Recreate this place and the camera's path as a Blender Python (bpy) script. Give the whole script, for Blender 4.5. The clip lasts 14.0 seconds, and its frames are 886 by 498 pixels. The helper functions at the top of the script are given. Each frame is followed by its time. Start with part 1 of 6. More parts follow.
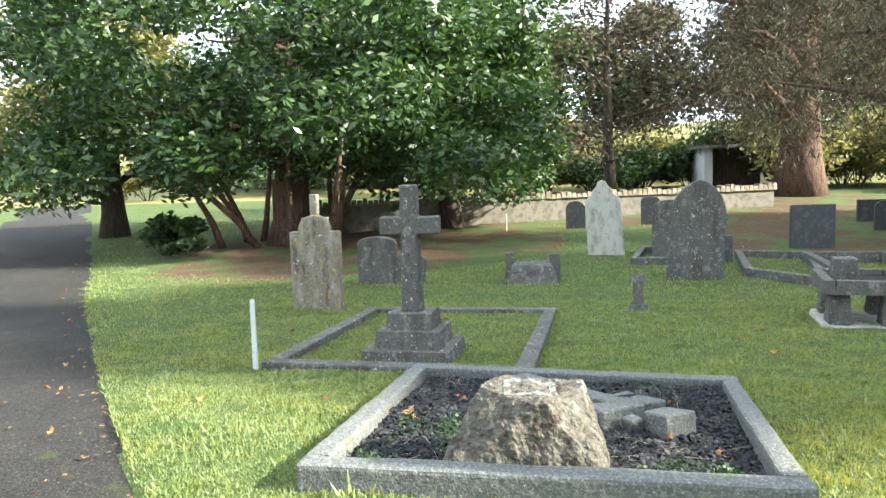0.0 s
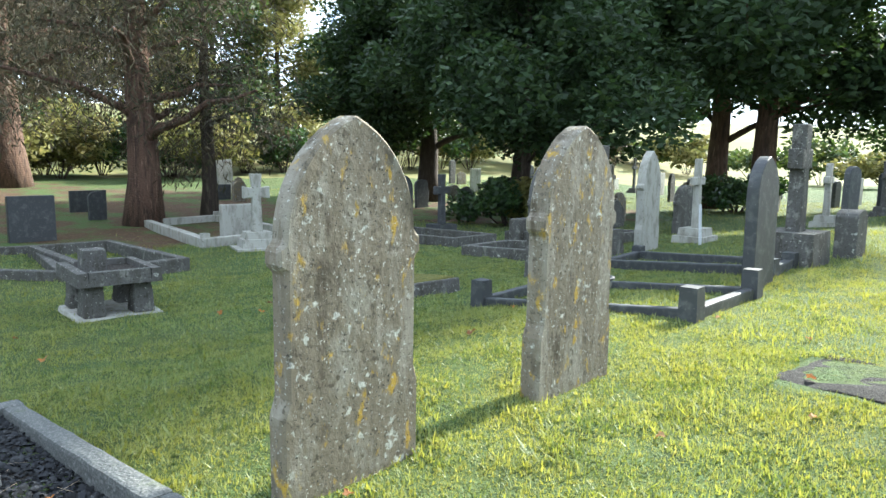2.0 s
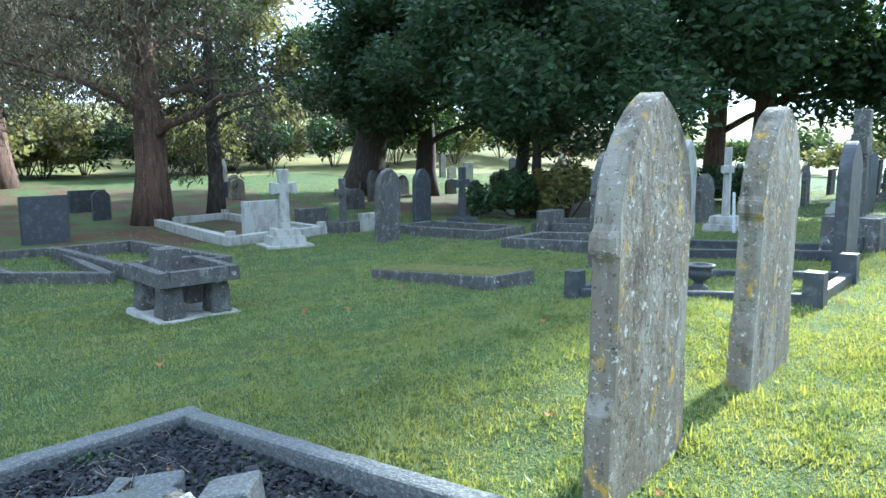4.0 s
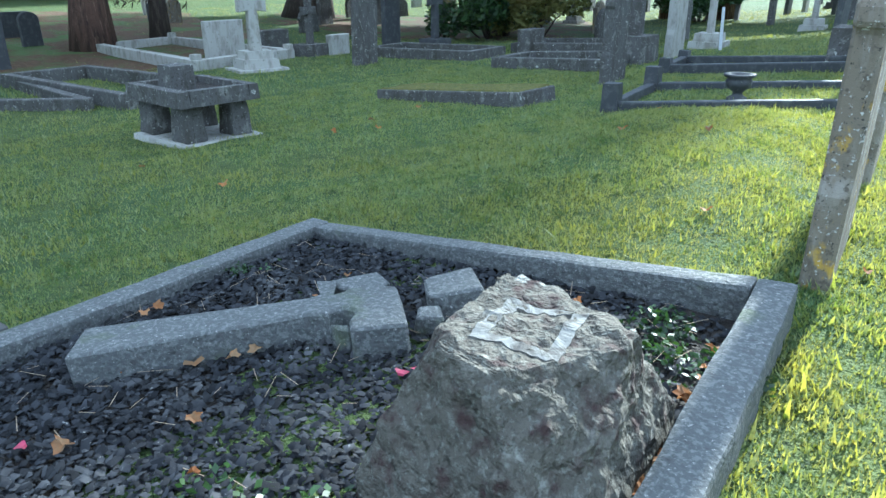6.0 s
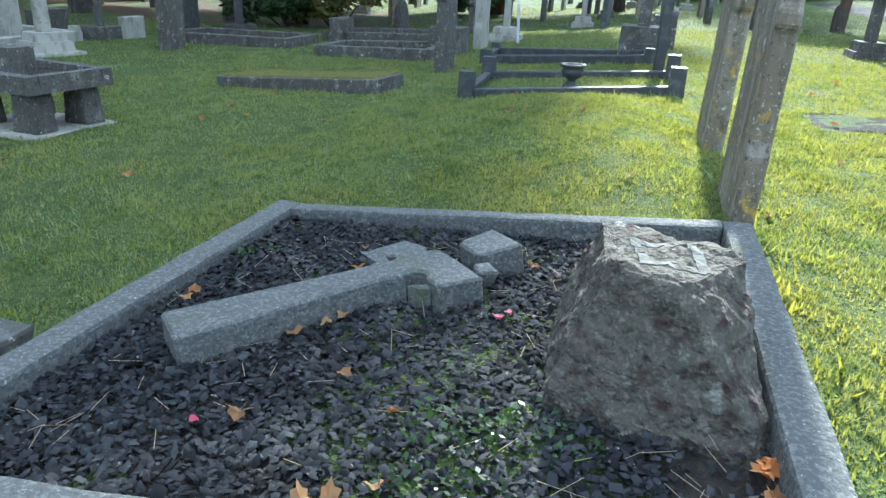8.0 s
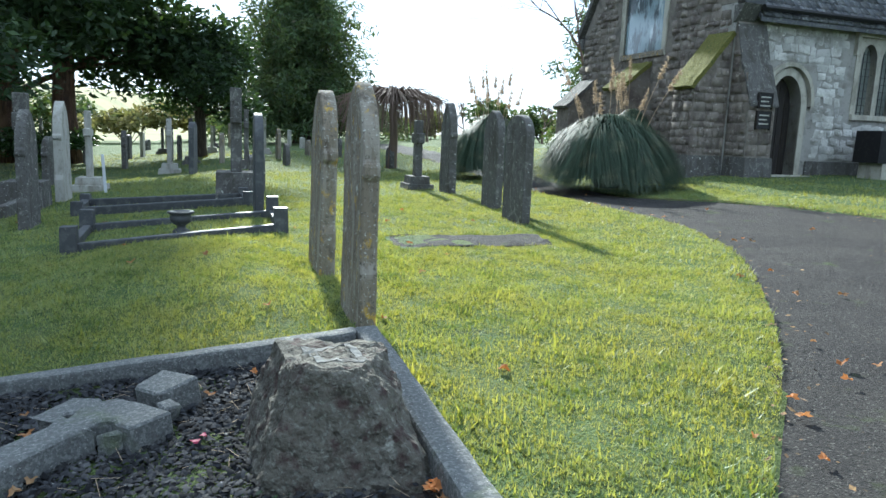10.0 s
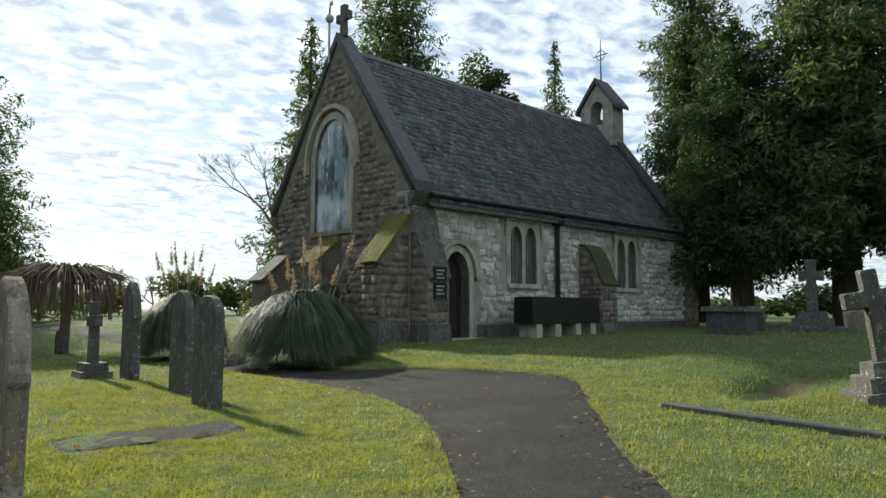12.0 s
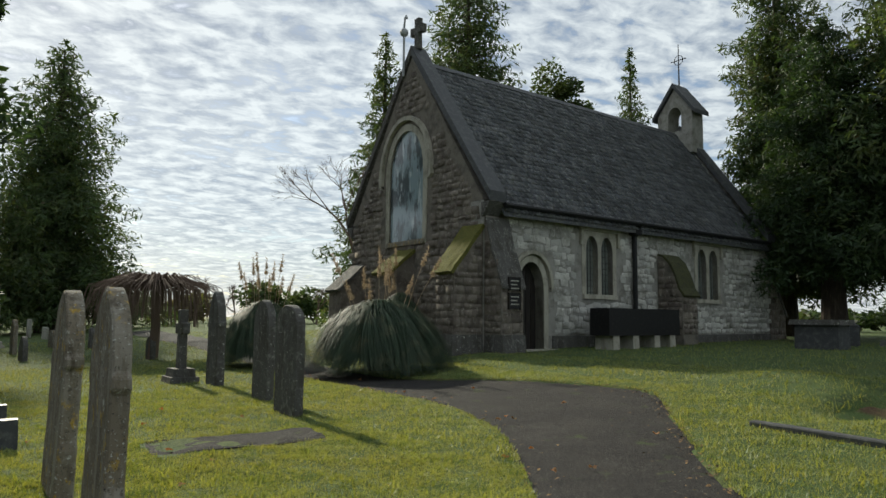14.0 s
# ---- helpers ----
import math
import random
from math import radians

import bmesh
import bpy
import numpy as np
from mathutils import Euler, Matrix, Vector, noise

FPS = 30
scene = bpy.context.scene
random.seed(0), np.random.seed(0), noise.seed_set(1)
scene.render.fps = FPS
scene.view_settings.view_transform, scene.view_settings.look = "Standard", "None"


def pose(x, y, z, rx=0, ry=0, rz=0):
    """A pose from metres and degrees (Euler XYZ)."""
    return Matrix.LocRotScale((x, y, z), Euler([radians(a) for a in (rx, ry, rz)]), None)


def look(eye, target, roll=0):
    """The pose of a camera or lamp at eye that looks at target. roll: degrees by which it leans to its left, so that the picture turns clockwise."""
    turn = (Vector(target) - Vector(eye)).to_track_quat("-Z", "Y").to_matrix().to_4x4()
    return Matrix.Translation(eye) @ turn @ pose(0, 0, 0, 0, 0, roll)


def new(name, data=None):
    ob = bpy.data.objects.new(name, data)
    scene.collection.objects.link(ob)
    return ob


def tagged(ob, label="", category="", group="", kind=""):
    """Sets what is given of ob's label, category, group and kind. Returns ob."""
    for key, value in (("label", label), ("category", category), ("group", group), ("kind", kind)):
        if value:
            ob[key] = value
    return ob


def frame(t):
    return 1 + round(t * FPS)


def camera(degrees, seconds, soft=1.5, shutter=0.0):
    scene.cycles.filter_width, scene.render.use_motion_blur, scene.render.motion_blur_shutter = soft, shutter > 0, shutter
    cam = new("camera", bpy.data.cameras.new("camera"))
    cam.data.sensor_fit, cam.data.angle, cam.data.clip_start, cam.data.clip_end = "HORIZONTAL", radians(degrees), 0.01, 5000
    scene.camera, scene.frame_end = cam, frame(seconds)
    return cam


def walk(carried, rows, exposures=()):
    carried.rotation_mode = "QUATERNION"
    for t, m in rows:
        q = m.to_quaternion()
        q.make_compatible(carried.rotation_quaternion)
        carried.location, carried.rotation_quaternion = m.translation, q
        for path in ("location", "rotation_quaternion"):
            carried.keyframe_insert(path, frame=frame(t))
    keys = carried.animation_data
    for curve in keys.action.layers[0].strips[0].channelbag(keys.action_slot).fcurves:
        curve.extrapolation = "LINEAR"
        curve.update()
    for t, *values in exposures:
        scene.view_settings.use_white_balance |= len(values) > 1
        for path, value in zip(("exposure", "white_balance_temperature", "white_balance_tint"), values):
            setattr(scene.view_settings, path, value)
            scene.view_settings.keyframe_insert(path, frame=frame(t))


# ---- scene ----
cam = camera(65.5, 14.0)
PATH = [
    (0, (2.8, -0.797, 1.395), (0.864, -1.255, 1.192), -2.0),
    (0.5, (2.68, -0.95, 1.375), (0.694, -0.901, 1.152), -1.8),
    (1, (2.56, -0.98, 1.37), (0.668, -0.392, 1.095), -1.2),
    (1.5, (2.364, -1.03, 1.36), (0.716, 0.071, 1.093), -0.8),
    (2, (2.216, -1.106, 1.364), (0.874, 0.354, 1.107), 0.5),
    (2.2, (2.153, -1.21, 1.358), (0.921, 0.344, 1.103), 0.6),
    (4.3, (0.95, -1.89, 1.28), (-0.338, -0.385, 0.994), -0.4),
    (4.5, (0.834, -1.927, 1.241), (-0.459, -0.434, 0.926), -0.5),
    (5, (0.577, -2.069, 1.215), (-0.686, -0.579, 0.783), -0.8),
    (5.5, (0.387, -2.211, 1.169), (-0.789, -0.702, 0.589), -0.9),
    (6, (0.2, -2.406, 1.118), (-0.849, -0.871, 0.383), -0.4),
    (6.5, (-0.026, -2.535, 1.07), (-0.936, -0.966, 0.228), 0.7),
    (7, (-0.211, -2.659, 1.08), (-0.975, -1.028, 0.209), 1.8),
    (7.2, (-0.286, -2.738, 1.083), (-0.993, -1.078, 0.218), 2.1),
    (9.3, (-0.821, -3.677, 1.208), (-0.699, -1.735, 0.746), 2.7),
    (9.5, (-0.818, -3.702, 1.215), (-0.565, -1.763, 0.795), 2.6),
    (10, (-0.808, -3.698, 1.229), (-0.205, -1.82, 0.901), 2.3),
    (10.5, (-0.749, -3.688, 1.24), (0.192, -1.935, 1.03), 1.5),
    (11, (-0.733, -3.78, 1.294), (0.444, -2.164, 1.231), 0.7),
    (11.5, (-0.737, -3.812, 1.351), (0.553, -2.286, 1.429), 0.4),
    (12, (-0.744, -3.809, 1.354), (0.583, -2.323, 1.529), 0.1),
    (12.5, (-0.747, -3.786, 1.365), (0.589, -2.314, 1.582), 0.2),
    (13, (-0.751, -3.78, 1.361), (0.583, -2.308, 1.591), 0.2),
    (13.5, (-0.751, -3.782, 1.364), (0.548, -2.278, 1.59), 0.4),
    (14, (-0.787, -3.776, 1.367), (0.376, -2.161, 1.569), 0.6),
]
walk(cam, [(t, look(eye, target, roll)) for t, eye, target, roll in PATH],
     [(0.0, 2.4, 5850, 6), (1.1, 2.35, 5800, 6), (2.2, 2.0, 5300, 5), (4.3, 2.15, 4700, 4), (6.2, 1.95, 4700, 3), (7.2, 1.95, 5000, 3), (9.5, 1.55, 4950, 4), (10.5, 1.3, 5300, 4), (11.5, 0.85, 5600, 4), (12.5, 0.42, 6050, 4), (14.0, 0.15, 6100, 5)])

# ---- world and sun ----
SUN_YAW, SUN_EL = 3.0, 28.5
world = bpy.data.worlds.new("sky")
scene.world = world
world.use_nodes = True
wn, wl = world.node_tree.nodes, world.node_tree.links
wn.clear()
w_out, w_bg, w_sky = wn.new("ShaderNodeOutputWorld"), wn.new("ShaderNodeBackground"), wn.new("ShaderNodeTexSky")
w_sky.sky_type, w_sky.sun_disc = "NISHITA", False
w_sky.sun_elevation, w_sky.sun_rotation = radians(SUN_EL), radians(SUN_YAW)
w_sky.air_density, w_sky.dust_density = 1.0, 0.6
w_bg.inputs["Strength"].default_value = 0.092
# broken altocumulus: noise on the sky plane, thinning to the horizon
w_geo, w_sep = wn.new("ShaderNodeTexCoord"), wn.new("ShaderNodeSeparateXYZ")
wl.new(w_geo.outputs["Generated"], w_sep.inputs[0])
w_add = wn.new("ShaderNodeMath")
w_add.operation, w_add.inputs[1].default_value = "ADD", 0.12
wl.new(w_sep.outputs["Z"], w_add.inputs[0])
w_div = wn.new("ShaderNodeVectorMath")
w_div.operation = "DIVIDE"
w_cmb = wn.new("ShaderNodeCombineXYZ")
for k in ("X", "Y", "Z"):
    wl.new(w_add.outputs[0], w_cmb.inputs[k])
wl.new(w_geo.outputs["Generated"], w_div.inputs[0])
wl.new(w_cmb.outputs[0], w_div.inputs[1])
w_map = wn.new("ShaderNodeMapping")
w_map.inputs["Scale"].default_value, w_map.inputs["Rotation"].default_value = (1.25, 1.6, 0.0), (0, 0, radians(35))
wl.new(w_div.outputs[0], w_map.inputs[0])
w_n1, w_n2 = wn.new("ShaderNodeTexNoise"), wn.new("ShaderNodeTexNoise")
for n, sc, de, ro in ((w_n1, 6.8, 7.0, 0.58), (w_n2, 1.3, 3.0, 0.5)):
    n.inputs["Scale"].default_value, n.inputs["Detail"].default_value, n.inputs["Roughness"].default_value = sc, de, ro
    n.inputs["Distortion"].default_value = 0.3
    wl.new(w_map.outputs[0], n.inputs["Vector"])
w_sum = wn.new("ShaderNodeMath")
w_sum.operation = "MULTIPLY_ADD"
w_sum.inputs[1].default_value = 0.6
wl.new(w_n2.outputs["Fac"], w_sum.inputs[0])
wl.new(w_n1.outputs["Fac"], w_sum.inputs[2])
w_ramp = wn.new("ShaderNodeValToRGB")
w_ramp.color_ramp.elements[0].position, w_ramp.color_ramp.elements[1].position = 0.50, 0.72
wl.new(w_sum.outputs[0], w_ramp.inputs[0])
# the cloud itself: grey where thick, bright where thin, a little of the sky's glow through it
w_cloud, w_gain = wn.new("ShaderNodeMix"), wn.new("ShaderNodeMix")
w_cloud.data_type = w_gain.data_type = "RGBA"
w_cloud.inputs["A"].default_value, w_cloud.inputs["B"].default_value = (3.6, 3.9, 4.4, 1), (8.6, 8.6, 8.3, 1)
w_r2 = wn.new("ShaderNodeMapRange")
w_r2.inputs["From Min"].default_value, w_r2.inputs["From Max"].default_value = 0.36, 0.62
wl.new(w_n1.outputs["Fac"], w_r2.inputs["Value"])
wl.new(w_r2.outputs["Result"], w_cloud.inputs["Factor"])
w_cov = wn.new("ShaderNodeMath")
w_cov.operation, w_cov.inputs[1].default_value = "MULTIPLY", 0.86
wl.new(w_ramp.outputs[0], w_cov.inputs[0])
wl.new(w_cov.outputs[0], w_gain.inputs["Factor"])
wl.new(w_sky.outputs[0], w_gain.inputs["A"])
# clouds glow towards the sun and dull away from it
w_dot, w_lit, w_scl = wn.new("ShaderNodeVectorMath"), wn.new("ShaderNodeMapRange"), wn.new("ShaderNodeVectorMath")
w_dot.operation, w_scl.operation = "DOT_PRODUCT", "SCALE"
w_dot.inputs[1].default_value = (math.sin(radians(SUN_YAW)) * math.cos(radians(SUN_EL)), math.cos(radians(SUN_YAW)) * math.cos(radians(SUN_EL)), math.sin(radians(SUN_EL)))
w_lit.inputs["From Min"].default_value, w_lit.inputs["From Max"].default_value = -0.7, 0.85
w_lit.inputs["To Min"].default_value, w_lit.inputs["To Max"].default_value = 0.85, 1.06
wl.new(w_geo.outputs["Generated"], w_dot.inputs[0])
wl.new(w_dot.outputs["Value"], w_lit.inputs["Value"])
wl.new(w_cloud.outputs["Result"], w_scl.inputs[0])
wl.new(w_lit.outputs["Result"], w_scl.inputs["Scale"])
wl.new(w_scl.outputs["Vector"], w_gain.inputs["B"])
wl.new(w_gain.outputs["Result"], w_bg.inputs["Color"])
wl.new(w_bg.outputs[0], w_out.inputs[0])

sun_data = bpy.data.lights.new("sun", "SUN")
sun_data.energy, sun_data.angle, sun_data.color = 5.0, radians(2.0), (1.0, 0.88, 0.68)
sun = new("sun", sun_data)
SUN_DIR = Vector((math.sin(radians(SUN_YAW)) * math.cos(radians(SUN_EL)), math.cos(radians(SUN_YAW)) * math.cos(radians(SUN_EL)), math.sin(radians(SUN_EL))))
sun.matrix_world = look(SUN_DIR * 60, (0, 0, 0))


# ---- materials ----
def material(name, base, rough=0.85, layers=(), bump=(), spec=0.3, translucent=0.0, tcol=None, island=0.0, obrand=0.0):
    """layers: (colour, noise scale, low, high, stretch z); bump: (scale, strength, distance)."""
    m = bpy.data.materials.new(name)
    m.use_nodes = True
    n, l = m.node_tree.nodes, m.node_tree.links
    b = n["Principled BSDF"]
    b.inputs["Roughness"].default_value = rough
    b.inputs["Specular IOR Level"].default_value = spec
    geo = n.new("ShaderNodeNewGeometry")
    col = n.new("ShaderNodeRGB")
    col.outputs[0].default_value = (*base, 1)
    last = col.outputs[0]
    for k, (c, sc, lo, hi, zs) in enumerate(layers):
        mp, tx, rp, mx = n.new("ShaderNodeMapping"), n.new("ShaderNodeTexNoise"), n.new("ShaderNodeMapRange"), n.new("ShaderNodeMix")
        mp.inputs["Scale"].default_value = (1, 1, zs)
        mp.inputs["Location"].default_value = (k * 3.7, k * 1.3, k * 2.1)
        l.new(geo.outputs["Position"], mp.inputs[0])
        l.new(mp.outputs[0], tx.inputs["Vector"])
        tx.inputs["Scale"].default_value, tx.inputs["Detail"].default_value, tx.inputs["Roughness"].default_value = sc, 6, 0.62
        rp.inputs["From Min"].default_value, rp.inputs["From Max"].default_value = lo, hi
        l.new(tx.outputs["Fac"], rp.inputs["Value"])
        mx.data_type = "RGBA"
        mx.inputs["B"].default_value = (*c, 1)
        l.new(rp.outputs["Result"], mx.inputs["Factor"])
        l.new(last, mx.inputs["A"])
        last = mx.outputs["Result"]
    if island or obrand:
        if island:
            rnd = geo.outputs["Random Per Island"]
        else:
            rnd = n.new("ShaderNodeObjectInfo").outputs["Random"]
        amount = island or obrand
        rg, hs = n.new("ShaderNodeMapRange"), n.new("ShaderNodeHueSaturation")
        rg.inputs["To Min"].default_value, rg.inputs["To Max"].default_value = 1 - amount, 1 + amount
        l.new(rnd, rg.inputs["Value"])
        l.new(rg.outputs["Result"], hs.inputs["Value"])
        l.new(last, hs.inputs["Color"])
        last = hs.outputs["Color"]
    l.new(last, b.inputs["Base Color"])
    if bump:
        prev = None
        for sc, st, di in bump:
            tx, bp = n.new("ShaderNodeTexNoise"), n.new("ShaderNodeBump")
            tx.inputs["Scale"].default_value, tx.inputs["Detail"].default_value = sc, 5
            l.new(geo.outputs["Position"], tx.inputs["Vector"])
            l.new(tx.outputs["Fac"], bp.inputs["Height"])
            bp.inputs["Strength"].default_value, bp.inputs["Distance"].default_value = st, di
            if prev:
                l.new(prev, bp.inputs["Normal"])
            prev = bp.outputs["Normal"]
        l.new(prev, b.inputs["Normal"])
    if translucent:
        tr, mx = n.new("ShaderNodeBsdfTranslucent"), n.new("ShaderNodeMixShader")
        if tcol:
            tm = n.new("ShaderNodeMix")
            tm.data_type, tm.blend_type = "RGBA", "MULTIPLY"
            tm.inputs["Factor"].default_value = 1
            l.new(last, tm.inputs["A"])
            tm.inputs["B"].default_value = (*tcol, 1)
            l.new(tm.outputs["Result"], tr.inputs["Color"])
        else:
            l.new(last, tr.inputs["Color"])
        mx.inputs[0].default_value = translucent
        l.new(b.outputs[0], mx.inputs[1])
        l.new(tr.outputs[0], mx.inputs[2])
        l.new(mx.outputs[0], n["Material Output"].inputs[0])
    return m


LICHEN_W, LICHEN_Y, DAMP = (0.50, 0.50, 0.45), (0.42, 0.28, 0.05), (0.07, 0.065, 0.055)
M_STONE_WARM = material("lichened_limestone", (0.19, 0.162, 0.12), 0.92, [((0.26, 0.24, 0.195), 7, 0.50, 0.62, 0.6), ((0.085, 0.07, 0.05), 8, 0.55, 0.68, 0.28), ((0.11, 0.095, 0.07), 26, 0.56, 0.64, 1), (LICHEN_Y, 12, 0.58, 0.66, 0.6), (LICHEN_W, 13, 0.62, 0.67, 1), ((0.27, 0.245, 0.20), 6, 0.54, 0.64, 0.22), (LICHEN_W, 52, 0.62, 0.65, 1), ((0.045, 0.042, 0.035), 70, 0.61, 0.66, 1)], [(24, 0.45, 0.012), (150, 0.45, 0.004)])
M_STONE_GREY = material("weathered_grey_stone", (0.105, 0.102, 0.095), 0.9, [(DAMP, 5, 0.46, 0.64, 0.25), ((0.20, 0.195, 0.175), 9, 0.55, 0.66, 0.7), (LICHEN_W, 12, 0.64, 0.69, 1), (LICHEN_W, 34, 0.63, 0.67, 1), ((0.055, 0.05, 0.043), 40, 0.55, 0.63, 1)], [(40, 0.6, 0.014), (150, 0.4, 0.004)])
M_STONE_PALE = material("pale_limestone", (0.40, 0.39, 0.345), 0.88, [((0.24, 0.23, 0.19), 6, 0.48, 0.66, 0.4), ((0.13, 0.125, 0.10), 18, 0.60, 0.70, 1)], [(60, 0.35, 0.008)])
M_STONE_DARK = material("dark_slate_stone", (0.05, 0.052, 0.056), 0.6, [((0.10, 0.105, 0.10), 8, 0.5, 0.68, 1), ((0.2, 0.2, 0.18), 40, 0.64, 0.68, 1)], [(70, 0.25, 0.005)], spec=0.45)
M_GRANITE = material("rough_grey_granite", (0.11, 0.114, 0.11), 0.88, [((0.18, 0.185, 0.175), 60, 0.5, 0.58, 1), ((0.10, 0.10, 0.095), 25, 0.56, 0.66, 1), ((0.40, 0.40, 0.37), 90, 0.62, 0.68, 1), ((0.09, 0.11, 0.05), 4, 0.58, 0.75, 1)], [(90, 0.6, 0.012), (22, 0.6, 0.03)])
M_BOULDER = material("lichened_boulder_rock", (0.095, 0.088, 0.07), 0.93, [((0.15, 0.148, 0.125), 70, 0.53, 0.62, 1), ((0.16, 0.15, 0.125), 7, 0.56, 0.66, 1), ((0.30, 0.30, 0.26), 5, 0.62, 0.68, 1), ((0.05, 0.032, 0.028), 13, 0.52, 0.64, 1)], [(12, 1.0, 0.07), (60, 0.8, 0.02)])
M_PLASTER = material("worn_mortar_bedding", (0.18, 0.18, 0.165), 0.95, [((0.09, 0.085, 0.075), 22, 0.48, 0.60, 1)], [(60, 0.5, 0.01)])
M_MOSS = material("yellow_green_moss", (0.13, 0.125, 0.03), 0.95, [((0.07, 0.085, 0.02), 15, 0.5, 0.65, 1), ((0.24, 0.23, 0.05), 40, 0.55, 0.65, 1)], [(80, 0.9, 0.03)])
M_MOSS_DULL = material("dull_green_moss", (0.075, 0.08, 0.035), 0.95, [((0.05, 0.05, 0.035), 12, 0.45, 0.62, 1), ((0.12, 0.12, 0.05), 34, 0.56, 0.66, 1)], [(70, 0.9, 0.03)])
M_LAWN = material("lawn_soil_and_grass", (0.08, 0.125, 0.036), 0.95, [((0.11, 0.135, 0.036), 0.8, 0.45, 0.65, 1), ((0.05, 0.075, 0.022), 5, 0.5, 0.68, 1), ((0.12, 0.15, 0.04), 24, 0.54, 0.66, 1), ((0.025, 0.04, 0.012), 34, 0.54, 0.66, 1)], [(60, 1.0, 0.05), (8, 0.4, 0.05)])
M_BLADE = material("grass_blades", (0.20, 0.275, 0.125), 0.5, [((0.225, 0.275, 0.10), 0.9, 0.42, 0.62, 1), ((0.10, 0.17, 0.055), 3.5, 0.5, 0.66, 1), ((0.05, 0.09, 0.028), 20, 0.52, 0.62, 1), ((0.29, 0.34, 0.18), 30, 0.53, 0.64, 1), ((0.17, 0.15, 0.05), 60, 0.58, 0.7, 1)], translucent=0.42, tcol=(2.0, 1.5, 0.35), spec=0.45)
M_LITTER = material("fallen_needle_litter", (0.085, 0.05, 0.028), 0.95, [((0.15, 0.095, 0.05), 12, 0.5, 0.62, 1), ((0.07, 0.045, 0.025), 30, 0.5, 0.65, 1), ((0.07, 0.11, 0.03), 0.9, 0.46, 0.60, 1)], [(40, 0.9, 0.03)])
M_ASPHALT = material("worn_asphalt", (0.028, 0.026, 0.025), 0.9, [((0.042, 0.039, 0.035), 1.3, 0.45, 0.66, 1), ((0.12, 0.115, 0.105), 75, 0.57, 0.63, 1), ((0.016, 0.016, 0.015), 48, 0.53, 0.61, 1), ((0.05, 0.062, 0.025), 3, 0.60, 0.72, 1), ((0.10, 0.075, 0.045), 26, 0.64, 0.70, 1)], [(120, 1.0, 0.02), (25, 0.4, 0.015)], spec=0.2)
M_BARK = material("red_brown_bark", (0.14, 0.085, 0.06), 0.95, [((0.07, 0.045, 0.035), 9, 0.45, 0.62, 0.15), ((0.24, 0.16, 0.11), 20, 0.56, 0.66, 0.1)], [(18, 1.0, 0.06)])
M_BARK_DARK = material("dark_bark", (0.055, 0.043, 0.035), 0.95, [((0.10, 0.08, 0.06), 12, 0.5, 0.65, 0.2)], [(20, 0.9, 0.04)])
M_TWIG = material("bare_twigs", (0.15, 0.11, 0.085), 0.9)
M_LEAF = material("glossy_evergreen_leaves", (0.048, 0.092, 0.027), 0.42, [((0.11, 0.16, 0.035), 1.1, 0.54, 0.68, 1), ((0.014, 0.03, 0.012), 4, 0.45, 0.62, 1)], translucent=0.25, tcol=(1.4, 1.5, 0.6), spec=0.5, island=0.35)
M_YEW = material("dark_yew_needles", (0.034, 0.058, 0.026), 0.6, [((0.06, 0.088, 0.03), 1.5, 0.5, 0.66, 1)], translucent=0.3, tcol=(1.4, 1.5, 0.7), island=0.45)
M_YEW_BROWN = material("browning_conifer_sprays", (0.066, 0.06, 0.034), 0.7, [((0.115, 0.084, 0.055), 1.2, 0.45, 0.62, 1), ((0.045, 0.055, 0.025), 3, 0.5, 0.65, 1)], translucent=0.25, island=0.4)
M_CONIFER = material("conifer_sprays", (0.062, 0.095, 0.042), 0.65, [((0.115, 0.14, 0.045), 0.7, 0.5, 0.66, 1), ((0.10, 0.085, 0.05), 2.2, 0.56, 0.68, 1)], translucent=0.32, tcol=(1.5, 1.5, 0.7), island=0.45)
M_OLIVE = material("sunlit_scrub_leaves", (0.19, 0.19, 0.055), 0.6, [((0.30, 0.26, 0.09), 0.6, 0.45, 0.62, 1), ((0.06, 0.08, 0.025), 2, 0.5, 0.65, 1)], translucent=0.4, island=0.3)
M_PAMPAS = material("pampas_blades", (0.05, 0.078, 0.046), 0.6, [((0.13, 0.14, 0.08), 3, 0.5, 0.65, 1)], translucent=0.25, island=0.3)
M_PLUME = material("pampas_plumes", (0.42, 0.33, 0.22), 0.9, translucent=0.4)
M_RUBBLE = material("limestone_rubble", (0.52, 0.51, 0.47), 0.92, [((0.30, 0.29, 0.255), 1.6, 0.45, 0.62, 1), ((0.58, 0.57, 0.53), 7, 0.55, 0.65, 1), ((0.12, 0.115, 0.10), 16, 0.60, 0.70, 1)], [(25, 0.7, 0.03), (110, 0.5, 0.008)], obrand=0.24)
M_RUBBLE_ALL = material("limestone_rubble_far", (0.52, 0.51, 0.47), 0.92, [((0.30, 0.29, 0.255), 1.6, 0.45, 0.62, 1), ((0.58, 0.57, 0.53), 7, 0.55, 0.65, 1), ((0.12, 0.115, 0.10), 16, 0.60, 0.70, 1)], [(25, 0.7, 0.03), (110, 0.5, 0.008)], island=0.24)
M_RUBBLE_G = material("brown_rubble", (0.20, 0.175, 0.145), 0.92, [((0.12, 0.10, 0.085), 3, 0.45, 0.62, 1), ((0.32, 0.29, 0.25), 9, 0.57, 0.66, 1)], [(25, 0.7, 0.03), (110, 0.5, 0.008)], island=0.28)
